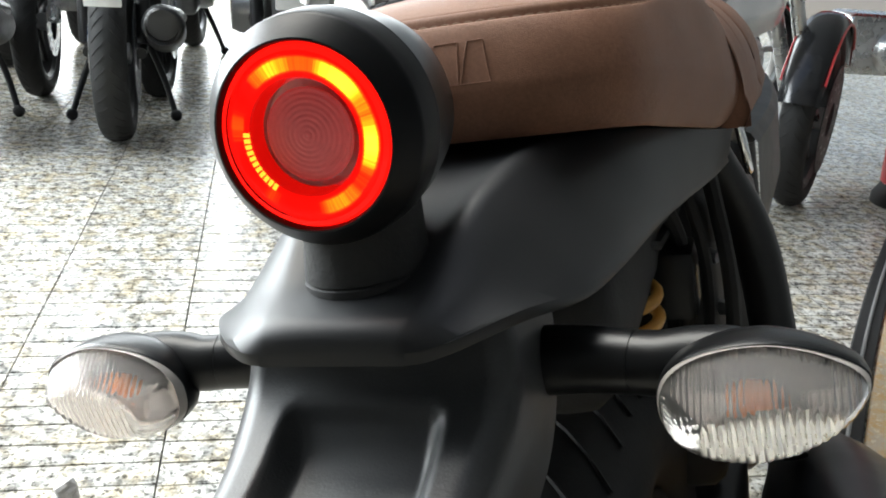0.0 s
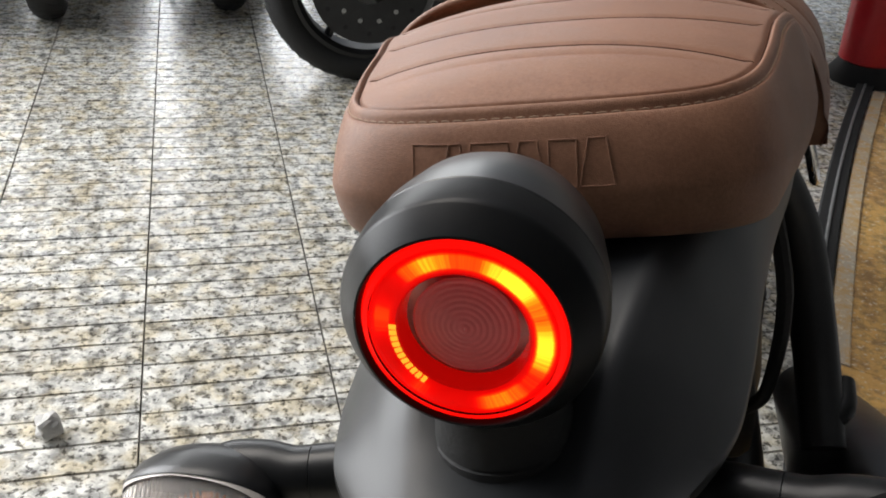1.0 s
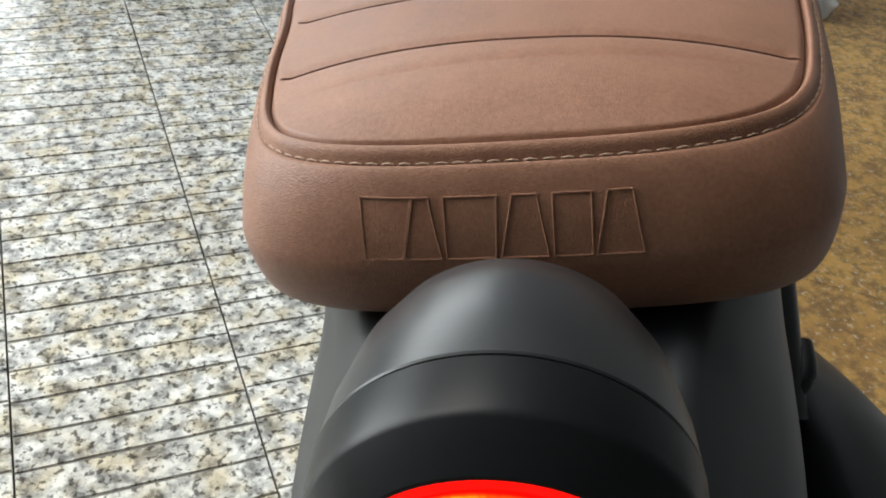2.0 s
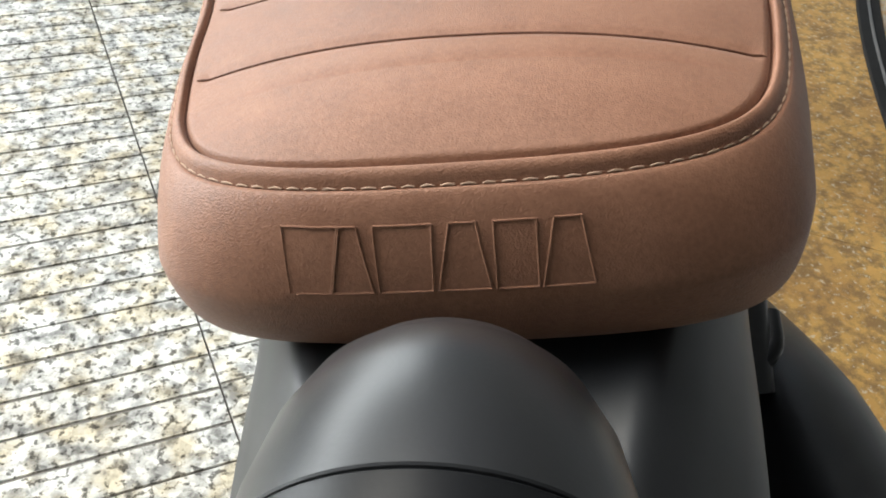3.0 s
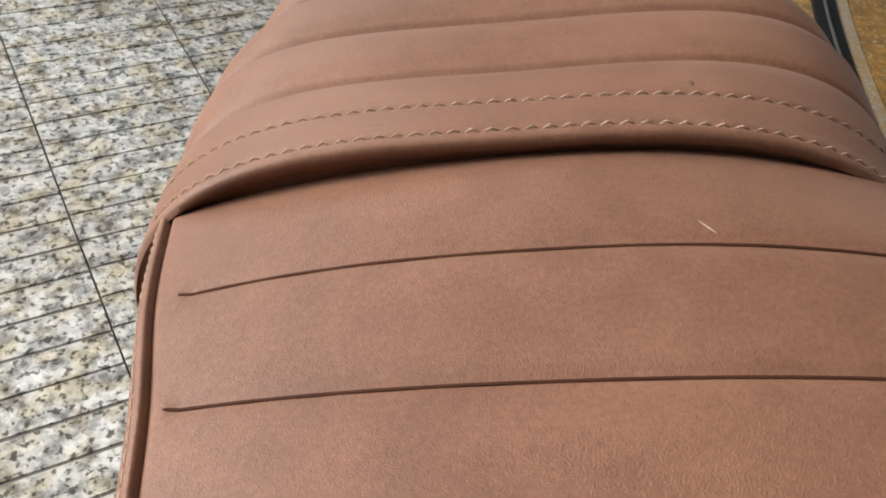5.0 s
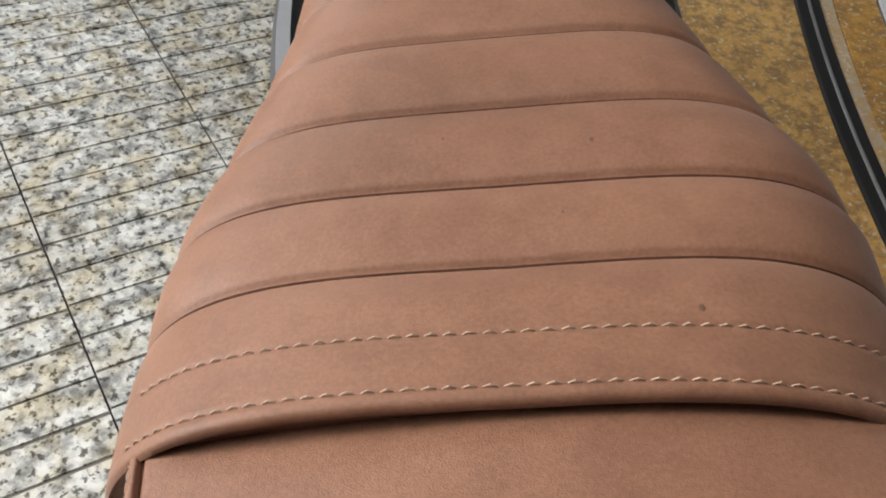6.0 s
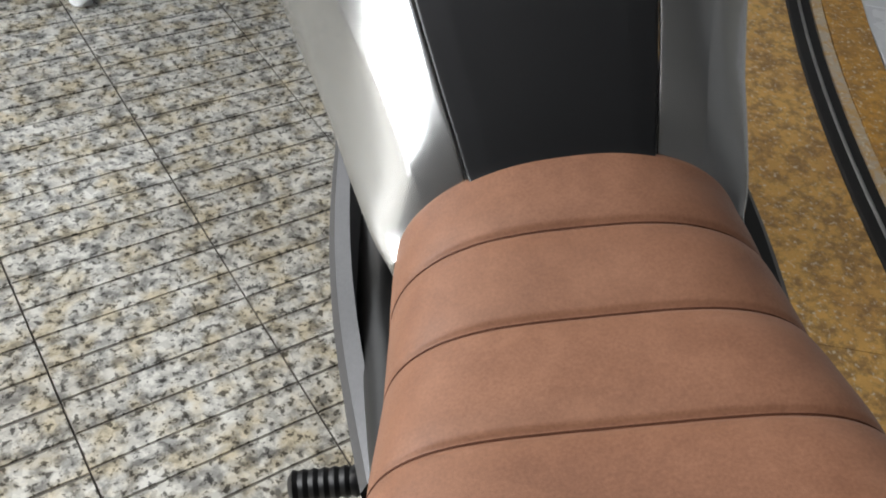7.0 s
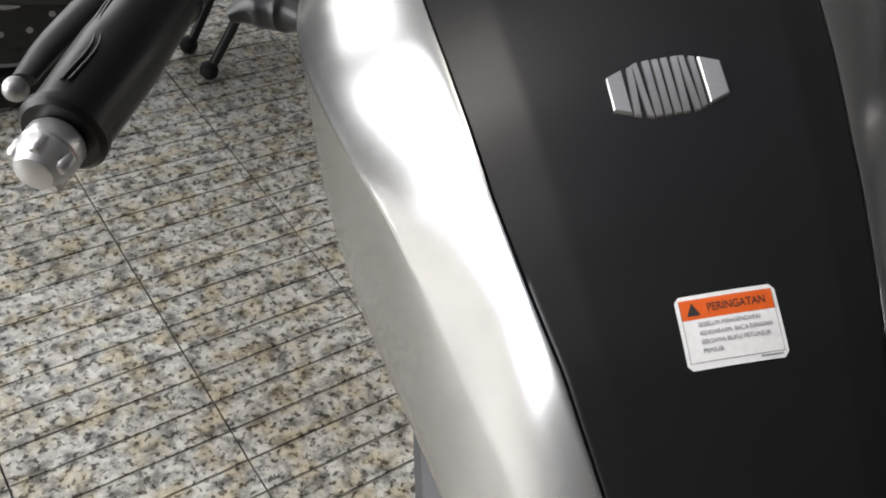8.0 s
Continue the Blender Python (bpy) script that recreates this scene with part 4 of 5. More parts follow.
x0, x1, y0, y1 = SX0 + 0.0016, SX1 - 0.0016, SY0 + 0.0022, SY1 - 0.0016
for a, b in (((x0, y0), (x1, y0)), ((x0, y0), (x0, y1)), ((x1, y0), (x1, y1))):
    n = Vector((b[1] - a[1], a[0] - b[0])).normalized() * 0.00012
    add_mesh(store, rings_mesh([[on_tank(a[0] + (b[0] - a[0]) * t / 8 + sg * n.x, a[1] + (b[1] - a[1]) * t / 8 + sg * n.y, 0.0009) for t in range(9)] for sg in (-1, 1)], False, False))
finish("frame_line", *store, GREYINK, sticker, smooth=False)

# ---- handlebar, lever, grip ----
v, f = tube([(-0.276, 0.908, 0.986), (-0.236, 1.033, 0.990), (-0.19, 1.13, 0.995), (-0.07, 1.18, 1.0), (0.07, 1.18, 1.0), (0.19, 1.13, 0.995), (0.235, 1.035, 0.990), (0.282, 0.905, 0.986)], 0.011, 18, 8)
bar = finish("handlebar", v, f, DARKMETAL, bike, "black steel handlebar")
for s in (-1, 1):
    a, b = Vector((s * 0.2765, 0.906, 0.986)), Vector((s * 0.2400, 1.032, 0.990))
    pts = [a.lerp(b, t) for t in (0, 0.02, 0.05, 0.06, 0.3, 0.5, 0.75, 0.97, 1)]
    v, f = tube(pts, [0.0190, 0.0218, 0.0218, 0.0200, 0.0212, 0.0220, 0.0210, 0.0202, 0.022], 40, 4)
    store = [list(v), list(f)]
    d = (b - a).normalized()
    side = d.cross(Vector((0, 0, 1))).normalized()
    for q in range(2):
        run = [a.lerp(b, t) + Vector((0, 0, 0.0214)) * math.cos(ang) + side * 0.0214 * math.sin(ang) for t, ang in ((0.12, 0.1 + q * 0.16), (0.35, 0.15 + q * 0.16), (0.55, -0.35 + q * 0.16), (0.85, -0.55 + q * 0.16))]
        add_mesh(store, tube(run, 0.0009, 6, 6))
    grip = finish("grip", *store, GRIPRUBBER, bar, "black moulded rubber grip")
    e = a - d * 0.001
    v, f = tube([e, e - d * 0.002, e - d * 0.003, e - d * 0.011, e - d * 0.012, e - d * 0.013, e - d * 0.020, e - d * 0.026, e - d * 0.028], [0.0125, 0.0138, 0.0142, 0.0144, 0.0134, 0.0142, 0.0126, 0.0092, 0.004], 28, 1)
    weight = finish("bar_end", v, f, SATINSILVER, bar, "satin silver bar end weight", angle=30)
    up = side.cross(d)
    for k in range(5):
        ang = 0.35 + k * 2 * math.pi / 5
        c = e - d * 0.017 + (up * math.cos(ang) + side * math.sin(ang)) * 0.0112
        v, f = tube([c + d * 0.004, c + d * 0.003, c - d * 0.004, c - d * 0.006], [0.0028, 0.0042, 0.0040, 0.0022], 12, 1)
        finish("lobe", v, f, SATINSILVER, weight)
    off = Vector((s * 0.037, 0.040, 0.000))
    v, f = tube([a + off + d * 0.02, a + off + d * 0.06, b + off * 0.75, b + off * 0.3 + d * 0.03], [0.0070, 0.0105, 0.0135, 0.013], 14, 6, 0.6)
    lever = finish("lever", v, f, DARKMETAL, bar, "black clutch or brake lever")
    bm = bmesh.new()
    bmesh.ops.create_uvsphere(bm, u_segments=16, v_segments=10, radius=0.0068)
    bmesh.ops.translate(bm, vec=a + off + d * 0.012, verts=bm.verts)
    part("lever_ball", bm, ALLOY, lever)
    v, f = tube([b + d * 0.005, b + d * 0.012, b + d * 0.05, b + d * 0.055], [0.017, 0.021, 0.021, 0.015], 20, 1)
    finish("switch_block", v, f, PLASTIC, bar)

# headlamp, meter, fork, front wheel, front indicators
v, f = revolve([(1.34, 0.088), (1.335, 0.092), (1.31, 0.092), (1.27, 0.080), (1.24, 0.055), (1.225, 0.001)], (0, 0, 0.90), "y", 48)
head = finish("headlamp", v, f, GLOSSBLACK, bike, "round black headlamp shell", angle=35)
v, f = revolve([(1.345, 0.0001), (1.343, 0.05), (1.338, 0.086)], (0, 0, 0.90), "y", 48)
finish("lens", v, f, LENSCLEAR, head, "clear headlamp lens")
v, f = revolve([(1.015, 0.0001), (1.015, 0.048), (1.010, 0.052), (0.985, 0.050), (0.975, 0.03)], (0.0, 1.235, 0.02), "z", 40)
finish("meter", v, f, GLOSSBLACK, bike, "round black meter")
for s in (-1, 1):
    v, f = tube([(s * 0.095, 1.16, 1.00), (s * 0.095, 1.215, 0.80), (s * 0.095, 1.27, 0.58), (s * 0.095, 1.345, 0.31)], [0.019, 0.019, 0.021, 0.024], 20, 3)
    finish("fork_leg", v, f, DARKMETAL, bike, "black fork leg")
    v, f = tube([(s * 0.09, 1.20, 0.855), (s * 0.15, 1.225, 0.858), (s * 0.19, 1.25, 0.86)], [0.010, 0.010, 0.012], 16, 4)
    sig = finish("front_indicator", v, f, PLASTIC, bike, "black front indicator")
    v, f = tube([(s * 0.185, 1.225, 0.86), (s * 0.202, 1.25, 0.86), (s * 0.23, 1.26, 0.862), (s * 0.255, 1.255, 0.86)], [0.010, 0.022, 0.020, 0.006], 20, 5, 0.9)
    finish("cap", v, f, PLASTIC, sig)


def wheel(parent, centre, radius, width, spokes=6, rim_material=DARKMETAL, steer=None):
    """Tyre, rim, disc and hub of a wheel that rolls along y."""
    seg, rings = 64, []
    for k in range(20):
        a = 2 * math.pi * k / 20
        rr, ww = radius - width * 0.5 * 0.82 + width * 0.41 * math.cos(a), width * 0.5 * math.sin(a)
        rings.append((rr, ww))
    verts, faces = [], []
    for j in range(seg):
        for rr, ww in rings:
            t = 2 * math.pi * j / seg
            verts.append((centre[0] + ww, centre[1] + rr * math.cos(t), centre[2] + rr * math.sin(t)))
    for j in range(seg):
        for k in range(20):
            faces.append((j * 20 + k, j * 20 + (k + 1) % 20, (j + 1) % seg * 20 + (k + 1) % 20, (j + 1) % seg * 20 + k))
    tyre = finish("tyre", verts, faces, RUBBER, parent, "black rubber tyre")
    # tread cuts as low raised blocks
    store = ([], [])
    for j in range(44):
        t = 2 * math.pi * j / 44
        for sgn in (-1, 1):
            pts = []
            for q in range(4):
                tt = t + 0.05 * q
                a = sgn * (0.15 + 0.26 * q)
                rr, ww = radius - width * 0.41 + (width * 0.41 + 0.0012) * math.cos(a), (width * 0.5 + 0.0012) * math.sin(a)
                pts.append((centre[0] + ww, centre[1] + rr * math.cos(tt), centre[2] + rr * math.sin(tt)))
            add_mesh(store, tube(pts, 0.0014, 4, 1))
    finish("tread", *store, RUBBER, tyre)
    rr = radius - width * 0.78
    v, f = revolve([(-width * 0.40, rr + 0.012), (-width * 0.42, rr), (-width * 0.3, rr - 0.012), (width * 0.3, rr - 0.012), (width * 0.42, rr), (width * 0.40, rr + 0.012)], centre, "x", 56)
    rim = finish("rim", v, f, rim_material, parent, "cast wheel rim", angle=30)
    store = ([], [])
    for j in range(spokes):
        t = 2 * math.pi * j / spokes + 0.2
        add_mesh(store, tube([(centre[0], centre[1] + q * math.cos(t + e), centre[2] + q * math.sin(t + e)) for q, e in ((0.03, 0), (rr * 0.5, 0.08), (rr - 0.008, 0.16))], [0.016, 0.012, 0.014], 10, 4))
    finish("spokes", *store, rim_material, rim)
    v, f = revolve([(-0.055, 0.012), (-0.05, 0.035), (0.05, 0.035), (0.055, 0.012)], centre, "x", 28, True)
    finish("hub", v, f, ALLOY, rim)
    v, f = revolve([(-width * 0.5 - 0.012, rr * 0.33), (-width * 0.5 - 0.012, rr * 0.62), (-width * 0.5 - 0.016, rr * 0.62), (-width * 0.5 - 0.016, rr * 0.33), (-width * 0.5 - 0.012, rr * 0.33)], centre, "x", 40)
    disc = finish("brake_disc", v, f, STEEL, parent, "steel brake disc")
    side = width * 0.5 + 0.012
    ring = []
    for a, r in ((side, rr * 0.26), (side, rr * 0.80), (side + 0.004, rr * 0.80), (side + 0.004, rr * 0.26)):
        ring.append((a, r))
    v, f = revolve(ring + ring[:1], centre, "x", 40)
    plate = finish("brake_disc", v, f, DISCGREY, parent, "dull dark drilled brake disc")
    for j in range(24):
        t, r = 2 * math.pi * j / 24, rr * (0.50 if j % 2 else 0.66)
        c = (0, centre[1] + r * math.cos(t), centre[2] + r * math.sin(t))
        v, f = revolve([(centre[0] + side + 0.0045, 0.0001), (centre[0] + side + 0.0045, 0.007), (centre[0] + side + 0.001, 0.007)], c, "x", 10)
        finish("hole", v, f, ALLOY if j % 2 else RUBBER, plate)
    if steer is not None:
        plate.matrix_basis = steer
        for ob in (tyre, rim, disc):
            ob.matrix_basis = steer


wheel(bike, (0, 0.20, 0.315), 0.315, 0.135)
wheel(bike, (0, 1.42, 0.305), 0.305, 0.11)
# engine, frame, swingarm, shock, muffler, brackets
part("engine", block((0.24, 0.34, 0.30), (0, 0.86, 0.42), 0.04, 3), DARKMETAL, bike, "dark cast engine")
v, f = tube([(0, 0.93, 0.55), (0, 0.98, 0.70)], [0.075, 0.07], 24, 1)
finish("cylinder", v, f, ALLOY, bike, "finned alloy cylinder")
for s in (-1, 1):
    v, f = tube([(s * 0.085, 0.20, 0.315), (s * 0.085, 0.42, 0.38), (s * 0.075, 0.62, 0.42)], [0.022, 0.026, 0.028], 16, 4)
    finish("swingarm", v, f, DARKMETAL, bike, "black swingarm tube")
    v, f = tube([(s * 0.09, 0.30, 0.79), (s * 0.10, 0.50, 0.735), (s * 0.11, 0.66, 0.70), (s * 0.115, 0.80, 0.68), (s * 0.06, 1.08, 0.80)], [0.014, 0.016, 0.018, 0.018, 0.02], 16, 5)
    finish("frame_rail", v, f, DARKMETAL, bike, "black frame rail")
    rows = []
    for i in range(24):
        t = i / 23
        y = 0.60 + 0.34 * t
        x = 0.127 + 0.012 * math.sin(t * math.pi) + 0.014 * t
        rows.append([(s * (x - 0.012), y, 0.705), (s * x, y, 0.700), (s * (x + 0.006), y, 0.690), (s * (x + 0.005), y, 0.62), (s * (x - 0.01), y, 0.56 + 0.02 * t)])
    v, f = rings_mesh(rows, False, False)
    finish("side_cover", v, f, SATINGREY if s < 0 else DARKMETAL, bike, "grey side cover under the seat" if s < 0 else "dark side cover under the seat", angle=30)
    if s > 0:
        v, f = tube([(0.10, 0.40, 0.74), (0.128, 0.42, 0.66), (0.140, 0.40, 0.58), (0.143, 0.34, 0.52)], [0.014, 0.017, 0.017, 0.016], 14, 5)
        bracket = finish("footrest_bracket", v, f, DARKMETAL, bike, "black pillion footrest bracket")
        v, f = tube([(0.143, 0.345, 0.535), (0.158, 0.362, 0.540), (0.162, 0.388, 0.545)], [0.007, 0.009, 0.007], 14, 3)
        finish("footrest", v, f, GRIPRUBBER, bracket, "black rubber footrest folded up")
    tip = 0.262 if s < 0 else 0.205
    pts = [(s * 0.15, 0.80, 0.36), (s * 0.184, 0.80, 0.36)] + [(s * (0.188 + (tip - 0.190) * k / 14), 0.80, 0.361 + 0.0003 * k) for k in range(15)]
    v, f = tube(pts, [0.010, 0.011] + [0.0165 if k % 2 else 0.0145 for k in range(14)] + [0.010], 18, 1)
    finish("rider_footrest", v, f, GRIPRUBBER, bike, "black ribbed rubber footrest")
v, f = tube([(0, 0.44, 0.40), (0, 0.36, 0.62), (0, 0.34, 0.74)], [0.035, 0.040, 0.030], 20, 3)
finish("shock_absorber", v, f, DARKMETAL, bike, "black rear shock absorber")
v, f = tube([(0.155, 0.62, 0.36), (0.17, 0.50, 0.40), (0.178, 0.36, 0.455), (0.182, 0.20, 0.50), (0.185, 0.06, 0.535), (0.185, 0.045, 0.539)], [0.03, 0.045, 0.056, 0.058, 0.052, 0.040], 32, 4)
finish("muffler", v, f, PLASTIC, bike, "matte black muffler", angle=40)
for k in range(7):
    a = random.uniform(0, 6.28)
    v, f = tube([(0.06 + 0.02 * math.cos(a), 0.22, 0.74 + 0.015 * math.sin(a)), (0.07, 0.30 + 0.02 * k, 0.70 + 0.01 * math.sin(a * 3)), (0.09, 0.42, 0.73)], 0.004, 8, 4)
    finish("cable", v, f, RUBBER, bike, "black cable under the seat")
v, f = tube([(0.050 + 0.022 * math.cos(a), 0.285 + 0.022 * math.sin(a), 0.652 + 0.0026 * a) for a in np.linspace(-4.0, 7.2, 40)], 0.0042, 10, 1)
finish("spring", v, f, OCHREPAINT, bike, "ochre painted spring coil under the cowl")
# inner body that closes the space under the seat, dark filler for its shade
part("under_tray", block((0.15, 0.40, 0.10), (0, 0.44, 0.755), 0.03, 3), PLASTIC, bike, "black plastic under-seat tray")
part("shade_filler", block((0.17, 0.14, 0.26), (0.015, 0.47, 0.57), 0.03, 3), RUBBER, bike, "black filler block for the shade beside the shock absorber")
for k in range(4):
    x0 = 0.055 + 0.016 * k
    v, f = tube([(x0, 0.30 + 0.02 * k, 0.735), (x0 + 0.012, 0.365 - 0.008 * k, 0.68 - 0.01 * k), (x0 + 0.004, 0.385, 0.60 - 0.02 * k), (x0 - 0.01, 0.41, 0.50)], 0.0045 + 0.001 * (k % 2), 8, 5)
    finish("hose", v, f, RUBBER, bike, "black hose beside the shock absorber")
for x, y, z in ((0.098, 0.396, 0.655), (0.103, 0.43, 0.60), (0.06, 0.396, 0.62), (0.103, 0.45, 0.66)):
    v, f = tube([(x - 0.006, y, z), (x, y - 0.004, z), (x + 0.006, y - 0.007, z)], [0.006, 0.0065, 0.0045], 6, 1)
    finish("bolt", v, f, ALLOY, bike, "zinc bolt under the seat")
part("relay_box", block((0.034, 0.04, 0.05), (0.075, 0.35, 0.655), 0.005, 2), PLASTIC, bike, "small black relay box")
part("inner_fender", block((0.14, 0.30, 0.085), (0, 0.28, 0.700), 0.03, 3), RUBBER, bike, "black inner fender above the wheel")
part("battery_box", block((0.13, 0.20, 0.22), (0, 0.56, 0.62), 0.02, 2), PLASTIC, bike, "black plastic battery box")
v, f = tube([(0.118, 0.336, 0.788), (0.126, 0.336, 0.765), (0.130, 0.338, 0.742), (0.131, 0.345, 0.731), (0.129, 0.352, 0.742), (0.121, 0.355, 0.785)], 0.0030, 12, 5)
finish("helmet_hook", v, f, CHROME, bike, "chrome helmet hook under the seat")
# side stand
v, f = tube([(-0.10, 0.72, 0.30), (-0.15, 0.70, 0.17), (-0.195, 0.69, 0.055)], [0.013, 0.012, 0.011], 14, 3)
stand = finish("side_stand", v, f, DARKMETAL, bike, "black steel side stand")
part("stand_foot", block((0.05, 0.07, 0.008), (-0.20, 0.69, 0.051), 0.003, 2, Euler((0, radians(14), 0)).to_matrix()), DARKMETAL, stand)

# ---- boards lying beside the motorcycle ----
# s runs along the boards, n across them
BS, BN = Vector((0.63, 0.777, 0)).normalized(), Vector((0.777, -0.63, 0)).normalized()


def near_bow(s):
    return 0.03 * (s - 2.1) ** 2


def far_bow(s):
    """The outer strip bends more, then runs straight."""
    q = max(s, 1.4)
    return 0.10 * (q - 2.2) ** 2 + 0.16 * (q - s)


def board_strip(name, edges, s0, s1, z0, z1, material, label, category, bow=near_bow):
    rows = []
    for i in range(25):
        s = s0 + (s1 - s0) * i / 24
        n0, n1 = edges
        q = bow(s)
        ring = []
        for n, z in ((n0, z0), (n0, z1 - 0.003), (n0 + 0.003, z1), ((n0 + n1) / 2, z1), (n1 - 0.003, z1), (n1, z1 - 0.003), (n1, z0)):
            p = BS * s + BN * (n + q)
            ring.append((p.x, p.y, z))
        rows.append(ring)
    v, f = rings_mesh(rows, True, True)
    return tagged(finish(name, v, f, material, smooth=False), label, category)


board_strip("ochre_board", (0.262, 0.735), 1.375, 3.05, 0.001, 0.012, OCHRE, "scuffed ochre painted board lying on the tiles", "board")
board_strip("ochre_board", (0.262, 0.735), 0.20, 1.3735, 0.001, 0.012, OCHRE, "scuffed ochre painted board butted against another", "board")
board_strip("worn_batten", (0.262, 0.300), 1.375, 3.05, 0.0125, 0.016, WORN, "pale worn batten along the ochre board", "batten")
for n0, n1, bow in ((0.205, 0.258, near_bow), (0.655, 0.717, far_bow)):
    strip = board_strip("rubber_strip", (n0, n1), 0.20, 3.15, 0.001, 0.020, RUBBER, "black rubber edging strip", "strip", bow)
    pts = []
    for i in range(14):
        s = 0.20 + 2.95 * i / 13
        p = BS * s + BN * ((n0 + n1) / 2 + bow(s))
        pts.append((p.x, p.y, 0.0205))
    v, f = tube(pts, 0.004, 8, 2)
    finish("piping", v, f, ALLOY, strip, "grey piping cord")
board_strip("worn_batten", (0.720, 0.752), 0.20, 3.1, 0.001, 0.016, WORN, "pale worn wooden batten", "batten", far_bow)
board_strip("orange_board", (0.754, 0.868), 0.20, 3.1, 0.001, 0.014, ORANGE, "orange-brown painted board beside the rubber strip", "board", far_bow)
for i in range(5):
    for j in range(3):
        p = BS * (0.50 + 0.60 * i) + BN * (1.175 + 0.605 * j)
        bm = block((0.598, 0.598, 0.010), (0, 0, 0), 0.0015, 1)
        bmesh.ops.transform(bm, matrix=Matrix.Translation((p.x, p.y, 0.0068)) @ Matrix.Rotation(math.atan2(BS.y, BS.x), 4, "Z"), verts=bm.verts)
        tagged(part("white_tile", bm, WHITETILE, smooth=False), "glossy white floor tile", "tile", "white floor tiles")

# red plastic holder
red = empty("red_holder", pose(2.20, 2.33, 0), "red plastic holder on a black foot", "holder")
v, f = revolve([(0.02, 0.10), (0.07, 0.085), (0.075, 0.092), (0.30, 0.105), (0.315, 0.128), (0.335, 0.128), (0.345, 0.110), (0.48, 0.070), (0.60, 0.060), (0.60, 0.052), (0.36, 0.09)], (0, 0, 0), "z", 40)
finish("bucket", v, f, REDPLASTIC, red, "red plastic body with a flared ring", angle=30)
v, f = revolve([(0.0, 0.0001), (0.0, 0.11), (0.03, 0.11), (0.07, 0.086)], (0, 0, 0), "z", 32)
finish("foot", v, f, RUBBER, red, "black rubber foot")
# crumpled white bag on the board
bm = bmesh.new()
bmesh.ops.create_icosphere(bm, subdivisions=4, radius=0.09)
for q in bm.verts:
    q.co *= 1 + 0.35 * noise.noise(q.co * 18) + 0.15 * noise.noise(q.co * 45)
    q.co.z = max(q.co.z * 0.7, -0.045)
bmesh.ops.translate(bm, vec=(2.06, 1.86, 0.058), verts=bm.verts)
tagged(part("plastic_bag", bm, WHITEPAINT), "crumpled white plastic bag on the ochre board", "bag")

# ---- other motorcycles of the showroom ----


